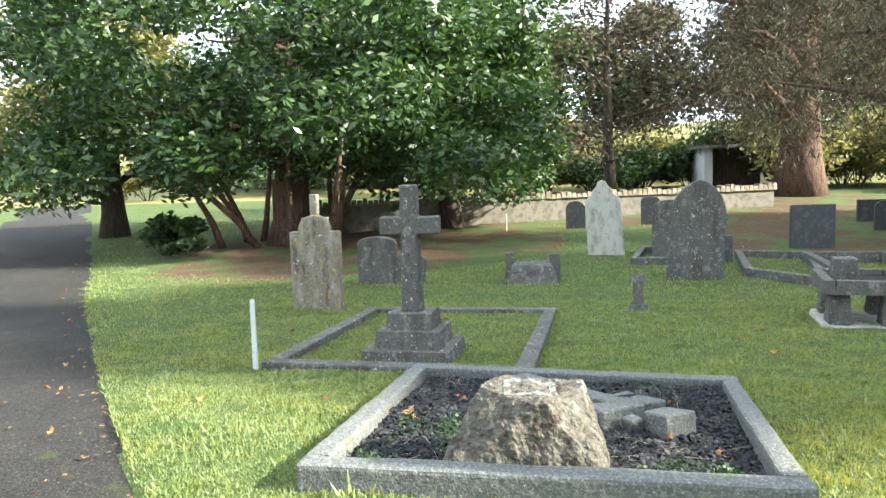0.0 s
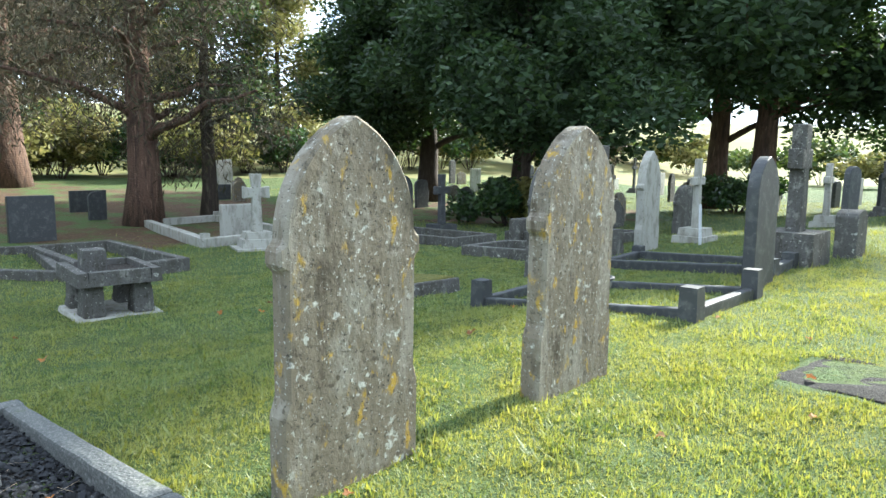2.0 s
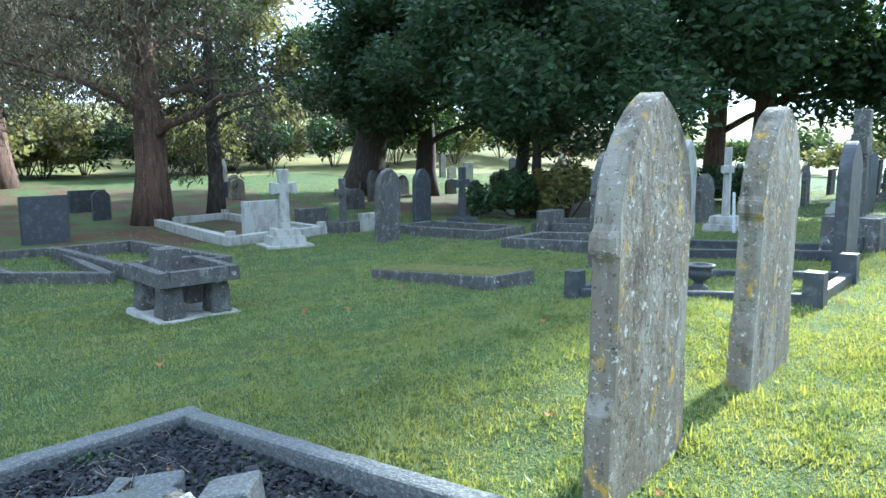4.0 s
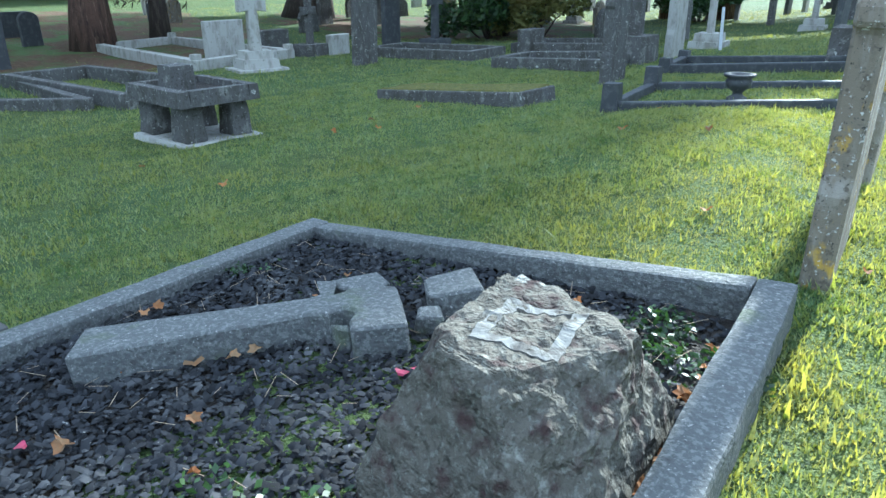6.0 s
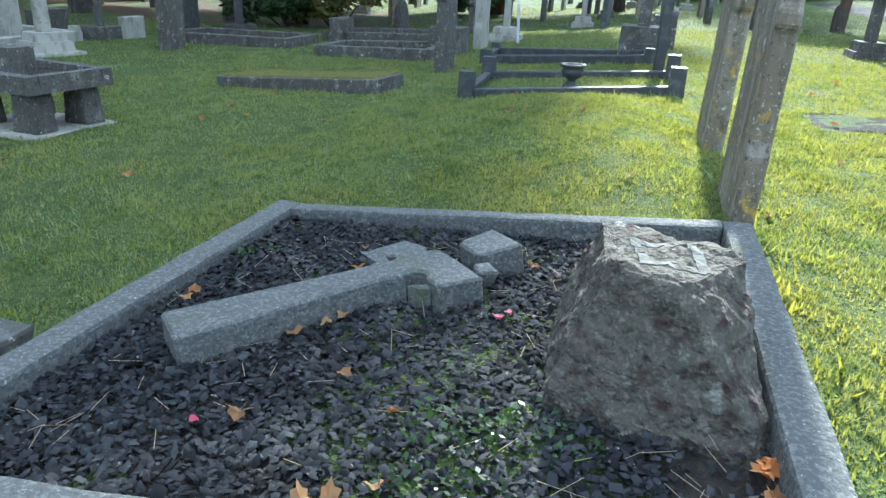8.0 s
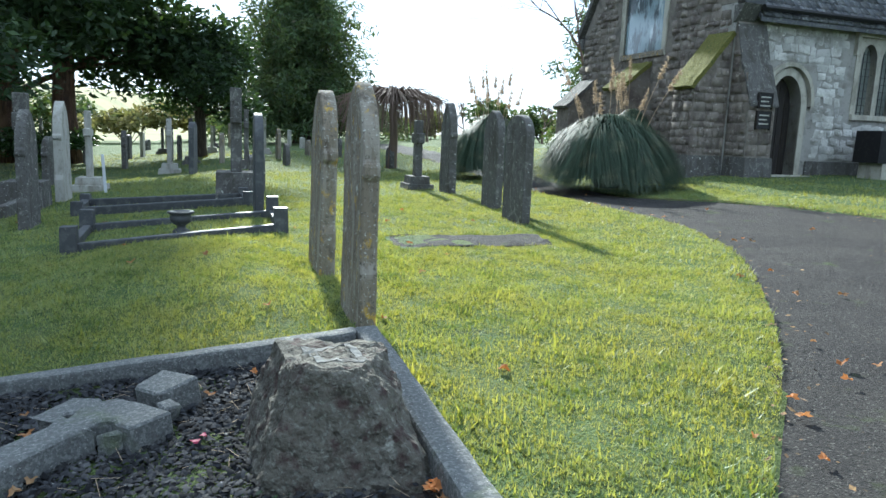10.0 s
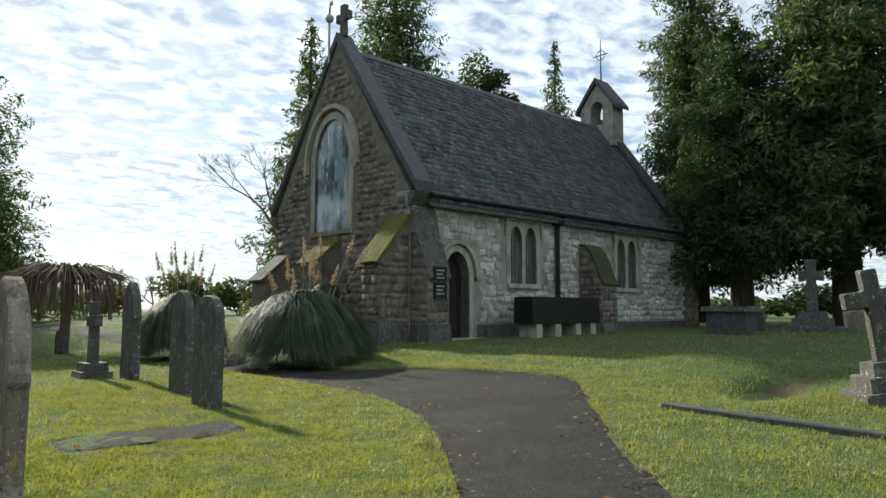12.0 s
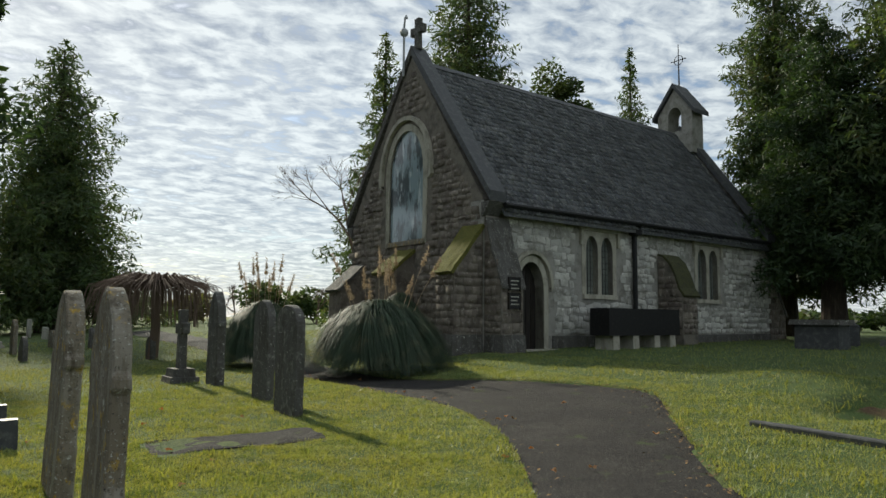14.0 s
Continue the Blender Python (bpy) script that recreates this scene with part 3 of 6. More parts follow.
def pine_needles():
    """Fallen needles and straws strewn over the chippings."""
    rng = np.random.default_rng(12)
    n = 150
    x, y = rng.uniform(-2.2, -0.15, n), rng.uniform(-1.95, -0.15, n)
    a, half = rng.uniform(0, math.tau, n), rng.uniform(0.02, 0.06, n)
    z = 0.066 + 0.082 * x + rng.uniform(0, 0.008, n)
    d = np.stack([np.cos(a) * half, np.sin(a) * half, rng.normal(0, 0.006, n)], -1)
    s = np.stack([-np.sin(a), np.cos(a), 0 * a], -1) * 0.0011
    c = np.stack([x, y, z], -1)
    q = np.stack([c - d - s, c - d + s, c + d + s, c + d - s], 1)
    ob = arrays("pine_needles", q.reshape(-1, 3), np.arange(n * 4).reshape(-1, 4), M_PLUME)
    tagged(ob, "dry straws and pine needles on chippings", "needles", kind="stuff")


def boulder():
    """A wedge of split rock: broad sloping face, sharp arris, small level top."""
    bm = bmesh.new()
    bmesh.ops.create_icosphere(bm, subdivisions=6, radius=1.15)
    planes = [((-0.28, -0.90, 0.32), 0.70), ((0.95, -0.06, 0.22), 0.76), ((-0.92, 0.08, 0.30), 0.58), ((0.02, 0.04, 1), 0.80), ((0.05, 1, 0.3), 0.74), ((0.55, -0.5, 0.62), 0.84), ((0.5, 0.6, 0.6), 0.86), ((-0.6, -0.2, 0.78), 0.86)]
    for v in bm.verts:
        n = v.co.normalized()
        for d, far in planes:
            d = Vector(d).normalized()
            over = v.co.dot(d) - far
            if over > 0:
                v.co -= d * over
        q = v.co
        v.co = q + n * (0.05 * noise.noise(q * 2.2) + 0.035 * noise.noise(q * 6) + 0.03 * abs(noise.noise(Vector((q.x * 9, q.y * 9, q.z * 3)))) + 0.018 * noise.noise(q * 16) + 0.01 * noise.noise(q * 38))
        v.co = Vector((v.co.x * 0.42, v.co.y * 0.47, v.co.z * 0.45))
    tree_ = BVHTree.FromBMesh(bm)
    root = empty("memorial_boulder", pose(-0.455, -1.16, 0.02, 0, 0, 8), "rough lichened boulder set upright as a memorial", "boulder")
    part("rock", bm, M_BOULDER, root)
    # the bedding that is left of a plaque follows the rock
    bm = bmesh.new()
    rim, cols = [], 24
    for k in range(cols * 4):
        u, side = k % cols / cols * 2 - 1, k // cols
        ex, ey = ((u, -1), (1, u), (-u, 1), (-1, -u))[side]
        ring = []
        for r, lift in ((1.0, -0.02), (1.0, 0.003), (0.68, 0.003), (0.68, -0.02)):
            wob = 1 + 0.05 * noise.noise(Vector((k * 0.5, r * 9, 0)))
            x, y = 0.04 + ex * 0.10 * r * wob, 0.0 + ey * 0.125 * (r + 0.06 * (r < 1)) * wob
            hit = tree_.ray_cast(Vector((x, y, 2)), Vector((0, 0, -1)))[0]
            ring.append(bm.verts.new((x, y, (hit.z if hit else 0.3) + lift)))
        rim.append(ring)
    for a, c in zip(rim, rim[1:] + rim[:1]):
        for m in range(3):
            bm.faces.new((a[m], a[m + 1], c[m + 1], c[m]))
    bmesh.ops.recalc_face_normals(bm, faces=bm.faces[:])
    part("mortar_frame", bm, M_PLASTER, root, "pale mortar outline of a lost plaque")
    return root


def fallen_cross():
    """A wheel-armed granite cross lying on the chippings, its head broken."""
    root = empty("fallen_cross", pose(-1.28, -0.69, -0.072, 0, -4.5, 0), "broken granite cross lying fallen on slate chippings", "grave cross")
    turn = math.degrees(math.atan2(-0.74, -0.67))

    def piece(name, pts, label="", m=None, z0=-0.05, z1=0.12):
        bm = bmesh.new()
        low, top = [bm.verts.new((x, y, z0)) for x, y in pts], [bm.verts.new((x, y, z1)) for x, y in pts]
        bm.faces.new(top)
        bm.faces.new(low[::-1])
        for k in range(len(pts)):
            bm.faces.new((low[k], low[(k + 1) % len(pts)], top[(k + 1) % len(pts)], top[k]))
        bmesh.ops.recalc_face_normals(bm, faces=bm.faces[:])
        bevel(bm, 0.010, 1)
        rough(bm, 0.006, 9)
        ob = part(name, bm, M_GRANITE, root, label)
        ob.matrix_basis = m or pose(0, 0, 0, 0, 0, turn)
        return ob

    def notch(cx, cy, r, a0, a1, n=7):
        return [(cx + r * math.cos(u), cy + r * math.sin(u)) for u in np.linspace(radians(a0), radians(a1), n)]

    piece("shaft", [(1.0, -0.115), (1.0, 0.115), (0.22, 0.075), (0.165, 0.10), *notch(0.118, 0.118, 0.047, 20, -200), (0.10, 0.175), (0.105, 0.265), (-0.085, 0.285), (-0.095, 0.10), (-0.10, -0.055), (-0.03, -0.10), *notch(0.118, -0.118, 0.047, 160, -70), (0.165, -0.10), (0.22, -0.075)])
    ring = [(0.165, -0.125), (0.14, -0.19), (0.10, -0.215), (0.10, -0.175), (0.118, -0.168)]
    piece("wheel_rim", ring, "broken wheel of the cross head", z1=0.06)
    piece("wheel_rim", [(x, -y) for x, y in ring[::-1]], "broken wheel of the cross head", z1=0.10)
    piece("arm", [(0.09, -0.17), (0.115, -0.285), (-0.085, -0.30), (-0.10, -0.14), (-0.02, -0.10), (0.06, -0.14)], "broken arm of the cross", pose(0.012, -0.012, 0.0, 4, 0, turn + 3))
    piece("head", [(0.0, -0.075), (0.0, 0.075), (-0.03, 0.10), (-0.20, 0.12), (-0.20, -0.12), (-0.03, -0.10)], "broken head of the cross", pose(0.14, 0.155, 0.0, 0, 5, turn - 5))
    piece("chip", [(0, 0), (0.10, 0.01), (0.085, 0.09), (0.01, 0.075)], "loose stone fragment", pose(0.20, -0.03, 0.01, 14, 12, 40), z1=0.085)


def table_tomb():
    root = empty("table_tomb", pose(-5.88, 2.05, -0.47, 0, 0, -8), "weathered stone table tomb on four stout legs", "tomb")
    part("base_slab", block(-0.62, 0.48, -0.46, 0.46, -0.05, 0.09, 0.02, 0.02, 0.012, 3), M_STONE_PALE, root)
    for sx in (-0.42, 0.25):
        for sy in (-0.26, 0.26):
            part("leg", block(sx - 0.15, sx + 0.15, sy - 0.12, sy + 0.12, 0.085, 0.45, 0.025, 0.03, 0.014, 2), M_STONE_GREY, root)
    for a in ((-0.62, 0.48, -0.44, -0.32), (-0.62, 0.48, 0.32, 0.44), (-0.62, -0.50, -0.32, 0.32), (0.36, 0.48, -0.32, 0.32)):
        part("rim", block(*a, 0.445, 0.60, 0.01, 0.015, 0.008), M_STONE_GREY, root)
    part("tray", block(-0.52, 0.38, -0.33, 0.33, 0.46, 0.53), M_SOIL, root, "dark soil in the hollow top")
    part("block", block(-0.16, 0.12, -0.30, -0.04, 0.52, 0.80, 0.01, 0.02, 0.01), M_STONE_GREY, root, "squared stone block lying on top")


def urn(x, y, z, s=1.0):
    bm = bmesh.new()
    prof = [(0.0, 0.0), (0.10, 0.0), (0.10, 0.03), (0.05, 0.06), (0.05, 0.09), (0.12, 0.14), (0.13, 0.20), (0.11, 0.22), (0.155, 0.245), (0.155, 0.265), (0.10, 0.265), (0.09, 0.2), (0.0, 0.19)]
    rings = [[bm.verts.new((r * s * math.cos(a), r * s * math.sin(a), h * s)) for a in np.linspace(0, math.tau, 20, endpoint=False)] for r, h in prof[1:-1]]
    for a, b in zip(rings, rings[1:]):
        for k in range(20):
            bm.faces.new((a[k], a[(k + 1) % 20], b[(k + 1) % 20], b[k]))
    bm.faces.new(rings[0][::-1])
    bm.faces.new(rings[-1])
    ob = link("flower_urn", bm, M_STONE_DARK, True)
    ob.matrix_world = pose(x, y, z)
    tagged(ob, "dark stone flower urn standing on the grave", "urn")


main_plot()
pine_needles()
boulder()
fallen_cross()
table_tomb()
# the two tall stones at the head line
headstone(0.02, 0.70, 0.70, 1.50, "gothic", M_STONE_WARM, "tall pointed limestone headstone with yellow lichen", 0.105, z=0.04, lean=0.5)
headstone(0.01, 2.42, 0.76, 1.54, "gothic", M_STONE_WARM, "tall pointed headstone with orange lichen streaks", 0.13, z=0.03, lean=1.0)
# beyond them: the black-kerbed grave, its slim dark stone and the monument
kerb_plot([(-2.42, 4.56), (-0.17, 4.69), (-0.17, 6.2), (-2.5, 6.1)], 0.10, 0.11, M_STONE_DARK, "dark granite kerb with square corner posts", posts=0.30)
urn(-1.31, 5.1, gz(-1.31, 5.1) - 0.01)
headstone(-0.33, 6.85, 0.66, 1.45, "lancet", M_STONE_DARK, "slim dark pointed headstone with a pale crown", 0.13)
kerb_plot([(-3.0, 8.2), (-0.45, 7.65), (-0.5, 8.6), (-3.1, 9.5)], 0.12, 0.13, M_STONE_DARK, "dark stone kerb round a stony grave", posts=0.22)
cross_on_steps(-0.6, 9.1, 1.95, 0.46, 0.24, ((0.42, 0.5),), M_STONE_GREY, "tall grey stone cross on a rough block", flare=0.02)
headstone(-0.2, 10.4, 0.6, 0.7, "camber", M_STONE_GREY, "low rough grey headstone", 0.3)
# pair by the path, and further up
headstone(3.08, 5.15, 0.70, 1.47, "round", M_STONE_GREY, "round-topped grey headstone in the sunlit grass", 0.13)
headstone(3.40, 6.9, 0.62, 1.58, "lancet", M_STONE_GREY, "pointed grey headstone beside the path", 0.13)
headstone(3.5, 9.6, 0.60, 1.78, "gothic", M_STONE_GREY, "tall dark pointed headstone", 0.16)
cross_on_steps(3.12, 10.55, 1.46, 0.50, 0.20, ((0.34, 0.13), (0.26, 0.16)), M_STONE_GREY, "stone cross on a stepped base", flare=0.01)
# west lawn
kerb_plot([(-2.72, -3.7), (-2.66, -1.45), (-6.4, -1.52), (-6.2, -3.95)], 0.16, 0.07, M_STONE_GREY, "lichened stone kerb round a grassed grave")
cross_on_steps(-3.32, -2.55, 1.66, 0.56, 0.17, ((0.42, 0.17), (0.31, 0.16), (0.22, 0.15)), M_STONE_GREY, "lichened stone cross on three steps")
headstone(-6.5, -4.9, 0.76, 1.38, "shoulder", M_STONE_WARM, "pale shouldered headstone with a dark damp foot", 0.14)
cross_on_steps(-8.8, -5.9, 1.75, 0.5, 0.16, ((0.3, 0.2),), M_STONE_WARM, "small mossy cross under the evergreen")
headstone(-9.4, -4.95, 0.75, 0.88, "camber", M_STONE_GREY, "low dark headstone with a chipped corner", 0.13)
headstone(-9.3, -4.3, 0.55, 0.55, "camber", M_STONE_GREY, "small broken grey headstone", 0.13, tilt=4)
headstone(-14.2, -0.77, 0.86, 1.8, "ogee", M_STONE_PALE, "tall pale headstone with a stepped point", 0.14, tilt=-3)
headstone(-9.95, 0.74, 0.92, 1.75, "gothic", M_STONE_GREY, "pointed headstone blotched with white lichen", 0.15, tilt=3)
headstone(-13.9, 0.7, 0.85, 1.32, "camber", M_STONE_GREY, "squat grey headstone with white lichen", 0.16)
headstone(-20.7, -1.74, 0.66, 0.92, "round", M_STONE_DARK, "small black round-topped headstone", 0.1)
headstone(-21.3, 0.7, 0.62, 0.95, "camber", M_STONE_DARK, "small black headstone by the wall", 0.1)
headstone(-15.0, 3.98, 0.96, 1.05, "rect", M_STONE_DARK, "broad dark rectangular headstone", 0.14)
headstone(-21.0, 7.4, 1.1, 0.7, "rect", M_STONE_DARK, "low dark rectangular headstone", 0.14)
headstone(-12.6, 1.6, 0.42, 0.55, "rect", M_STONE_DARK, "small dark headstone", 0.1)
# rough ledger pile and the little post
rock = empty("broken_tomb", pose(-9.84, -2.11, gz(-9.84, -2.11), 0, 0, 6), "broken low tomb with leaf litter inside", "tomb")
part("slab", rough(block(-0.5, 0.5, -0.5, 0.5, -0.05, 0.34, 0.14, 0.03, 0.03, 3), 0.03, 4), M_STONE_GREY, rock)
part("end_stone", block(-0.2, -0.05, -0.5, -0.32, -0.05, 0.52, 0.02), M_STONE_GREY, rock)
part("end_stone", block(-0.1, 0.1, 0.30, 0.52, -0.05, 0.50, 0.02), M_STONE_GREY, rock)
stub = empty("marker_stone", pose(-6.62, -0.37, gz(-6.62, -0.37), -3, 0, 90), "small leaning stone marker", "grave marker")
part("base", block(-0.13, 0.13, -0.12, 0.12, -0.05, 0.09, 0.02), M_STONE_GREY, stub)
part("stump", block(-0.07, 0.07, -0.06, 0.06, 0.085, 0.40, 0.01), M_STONE_GREY, stub)
part("head", block(-0.11, 0.11, -0.06, 0.06, 0.395, 0.49, 0.03), M_STONE_GREY, stub)
for px, py, hh in ((-2.62, -3.82, 0.62), (-20.1, -4.0, 0.6), (-3.2, 12.3, 0.8)):
    post = link("marker_post", block(-0.028, 0.028, -0.02, 0.02, -0.1, hh, 0.002, 0.004, 0.001), M_WHITE)
    post.matrix_world = pose(px, py, gz(px, py), 0, -2.5, 20)
    tagged(post, "slim white-painted wooden marker post", "post", "marker posts")
kerb_plot([(-10.3, 1.7), (-9.0, 2.6), (-13.2, 3.4), (-13.6, 2.1)], 0.15, 0.16, M_STONE_GREY, "rough grey kerb round an old grave")
kerb_plot([(-8.6, 2.9), (-8.6, 4.3), (-12.4, 4.6), (-12.4, 3.2)], 0.16, 0.22, M_STONE_GREY, "raised grey kerb with leaf-covered bed")
kerb_plot([(-12.2, -0.2), (-12.2, 1.2), (-14.6, 1.4), (-14.6, 0.1)], 0.14, 0.16, M_STONE_GREY, "lichened kerb before a squat stone")
kerb_plot([(-11.4, 6.2), (-11.6, 8.8), (-16.6, 9.4), (-16.4, 7.2)], 0.2, 0.2, M_STONE_PALE, "pale stone kerb round a family grave", posts=0.3)
headstone(-12.0, 7.4, 0.95, 0.88, "rect", M_STONE_PALE, "pale speckled rectangular headstone", 0.16)
cross_on_steps(-10.5, 6.9, 1.62, 0.55, 0.2, ((0.5, 0.08), (0.36, 0.18), (0.28, 0.14)), M_STONE_PALE, "pale stone cross on a mossy stepped base", flare=0.03, turn=70)
# grass-topped ledger
ledger = empty("ledger_tomb", pose(-4.64, 5.13, gz(-4.64, 5.13) - 0.03, 0, -4.4, -6), "low stone ledger with a mossy top", "tomb")
part("body", block(-1.18, 1.18, -0.38, 0.38, -0.1, 0.19, 0.01, 0.02, 0.008, 2), M_STONE_GREY, ledger)
part("moss", rough(block(-1.13, 1.13, -0.34, 0.34, 0.18, 0.205, 0.02, 0.01, 0.01, 4), 0.01), M_MOSS, ledger, "moss and dead leaves on the top")
headstone(-3.4, 7.1, 0.62, 1.62, "gothic", M_STONE_GREY, "pale headstone with a bird-whitened point", 0.14, tilt=2)
cross_on_steps(-4.1, 9.9, 2.0, 0.44, 0.26, ((0.38, 0.5),), M_STONE_GREY, "tall cross on a rough stone block", flare=0.02)
headstone(-3.75, 11.1, 0.68, 1.88, "gothic", M_STONE_PALE, "tall pale notched headstone", 0.16)
cross_on_steps(-3.6, 13.0, 1.75, 0.5, 0.16, ((0.4, 0.16), (0.3, 0.16)), M_STONE_PALE, "thin white stone cross on steps")
headstone(-9.2, 8.6, 0.66, 1.56, "lancet", M_STONE_GREY, "round-pointed grey headstone with white lichen", 0.14, tilt=2)
headstone(-10.8, 11.5, 0.6, 1.5, "lancet", M_STONE_DARK, "slim dark pointed headstone", 0.13)
cross_on_steps(-9.66, 11.75, 1.56, 0.5, 0.17, ((0.32, 0.3),), M_STONE_DARK, "dark stone cross", flare=0.02)
cross_on_steps(-11.5, 9.4, 1.35, 0.42, 0.15, ((0.34, 0.3),), M_STONE_GREY, "grey stone cross on a block", flare=0.02)
headstone(-11.2, 10.0, 0.6, 0.45, "rect", M_STONE_PALE, "low pale headstone", 0.2)
headstone(-13.3, 9.9, 0.9, 0.5, "rect", M_STONE_GREY, "low broad grey headstone", 0.3)
headstone(-18.7, 6.8, 0.5, 0.85, "round", M_STONE_DARK, "small dark headstone in the shade", 0.12)
headstone(-22.8, 13.2, 0.55, 0.62, "rect", M_STONE_DARK, "small dark far headstone", 0.12)
headstone(-22.0, 13.4, 0.6, 0.8, "round", M_STONE_WARM, "small brown far headstone", 0.12)
kerb_plot([(-6.2, 8.7), (-4.1, 8.5), (-4.1, 9.9), (-6.3, 10.1)], 0.14, 0.2, M_STONE_GREY, "mossy stone kerb with rubble")
kerb_plot([(-10.2, 9.9), (-7.4, 9.7), (-7.4, 11.0), (-10.2, 11.2)], 0.14, 0.2, M_STONE_GREY, "grey stone kerb")
kerb_plot([(-7.4, 11.6), (-4.8, 11.4), (-4.8, 13), (-7.4, 13.1)], 0.14, 0.22, M_STONE_GREY, "grey kerb with a lichened end block")
headstone(-7.06, 11.7, 0.7, 0.5, "rect", M_STONE_GREY, "low block headstone spotted with lichen", 0.3)
# flat grave in the lawn
flat = link("flat_grave", rough(block(-0.9, 0.9, -0.42, 0.42, -0.06, 0.0, 0.02, 0.01, 0.02, 8), 0.035, 4), M_ASPHALT)
flat.matrix_world = pose(1.85, 3.65, gz(2.05, 3.9) + 0.01, 0, -1.5, -8)
tagged(flat, "flat gravelly grave slab sunk in the grass", "grave slab")
# right of the path: sunken grave and leaning cross
kerb_plot([(6.5, 0.55), (8.0, 1.4), (9.4, -0.7), (6.3, -2.0)], 0.12, 0.06, M_STONE_DARK, "sunken dark kerb round a hollow grave", rails=(3,))
cross_on_steps(8.2, -1.35, 1.5, 0.62, 0.19, ((0.42, 0.16), (0.32, 0.16), (0.22, 0.14)), M_STONE_GREY, "leaning stone cross on three steps", turn=130, tilt=9)
# rows of far graves to the north
rng = random.Random(11)
FAR = [("round", M_STONE_GREY), ("lancet", M_STONE_GREY), ("rect", M_STONE_PALE), ("gothic", M_STONE_GREY), ("camber", M_STONE_DARK), ("shoulder", M_STONE_WARM)]
for k in range(74):
    fx, fy = rng.uniform(-26, 4.5), rng.uniform(14, 44)
    kind, m = rng.choice(FAR)
    if abs(fx + 8.5) < 2 and abs(fy - 26) < 3:
        continue
    headstone(fx, fy, rng.uniform(0.5, 0.8), rng.uniform(0.6, 1.5), kind, m, "weathered headstone in the far rows", 0.14, tilt=rng.uniform(-4, 4), turn=90 + rng.uniform(-8, 8), group="far rows of headstones")
for k in range(16):
    fx, fy = rng.uniform(-20, 4.5), rng.uniform(16, 40)
    cross_on_steps(fx, fy, rng.uniform(1.3, 2.1), 0.5, 0.17, ((0.35, 0.15), (0.26, 0.15)), rng.choice([M_STONE_GREY, M_STONE_PALE]), "stone cross in the far rows")
for k in range(26):
    fx, fy = rng.uniform(20, 34), rng.uniform(-9, 8.0)
    kind, m = rng.choice(FAR)
    headstone(fx, fy, rng.uniform(0.5, 0.8), rng.uniform(0.5, 1.1), kind, m, "headstone in the rows behind the chapel", 0.14, tilt=rng.uniform(-5, 5), group="headstones behind the chapel")
cross_on_steps(22.5, 4.7, 2.3, 0.72, 0.26, ((0.7, 0.2), (0.5, 0.25), (0.36, 0.2)), M_STONE_GREY, "large grey stone cross on mossy steps", flare=0.04)
chest = empty("chest_tomb", pose(19.05, 5.7, gz(19, 5.7)), "dark chest tomb with an overhanging lid", "tomb")
part("body", block(-0.35, 0.35, -0.6, 0.6, -0.1, 0.68, 0.02), M_STONE_DARK, chest)
part("lid", block(-0.45, 0.45, -0.7, 0.7, 0.675, 0.82, 0.02), M_STONE_GREY, chest)
# ---- chapel ----
CHAPEL = pose(10.45, 10.03, -0.08, 0, 0, 1.5) @ Matrix.Scale(1.06, 4)
ZB, EAVE, APEX, LEN, WID = 0.35, 4.30, 8.95, 13.6, 6.4
chapel = empty("chapel", CHAPEL, "small Victorian stone chapel with a steep slate roof", "chapel")


def prism(outline, axis, lo, hi):
    """An outline of (u, z) swept along an axis ('x' or 'y')."""
    bm = bmesh.new()
    put = (lambda u, z, w: (w, u, z)) if axis == "x" else (lambda u, z, w: (u, w, z))
    a, b = [bm.verts.new(put(u, z, lo)) for u, z in outline], [bm.verts.new(put(u, z, hi)) for u, z in outline]
    bm.faces.new(a)
    bm.faces.new(b[::-1])
    for k in range(len(outline)):
        bm.faces.new((a[k], b[k], b[(k + 1) % len(outline)], a[(k + 1) % len(outline)]))
    bmesh.ops.recalc_face_normals(bm, faces=bm.faces[:])
    return bm


def pointed(x0, x1, z0, spring, top, n=8):
    """The outline of a pointed opening, counterclockwise from bottom left."""
    c, r = (x0 + x1) / 2, x1 - x0
    right = [(x1 - (x1 - c) * (1 - math.cos(u)), spring + (top - spring) * math.sin(u) ** 0.9) for u in np.linspace(0, math.pi / 2, n)]
    return [(x0, z0), (x1, z0)] + right + [(2 * c - x, z) for x, z in right[-2::-1]]


def wall_with_openings(length, z0, z1, holes, axis, depth, outline=None):
    """A wall with openings cut right through, by filling between the loops."""
    bm = bmesh.new()
    put = (lambda u, w, z: (w, u, z)) if axis == "x" else (lambda u, w, z: (u, w, z))
    loops = [outline or [(0, z0), (length, z0), (length, z1), (0, z1)]] + holes
    edges = []
    for lo in loops:
        vs = [bm.verts.new(put(u, 0, z)) for u, z in lo]
        edges += [bm.edges.new((vs[k], vs[(k + 1) % len(vs)])) for k in range(len(vs))]
    bmesh.ops.triangle_fill(bm, edges=edges, use_beauty=True, use_dissolve=False)
    ret = bmesh.ops.extrude_face_region(bm, geom=bm.faces[:])
    shift = Vector(put(0, depth, 0))
    for v in ret["geom"]:
        if isinstance(v, bmesh.types.BMVert):
            v.co += shift
    bmesh.ops.recalc_face_normals(bm, faces=bm.faces[:])
    return bm


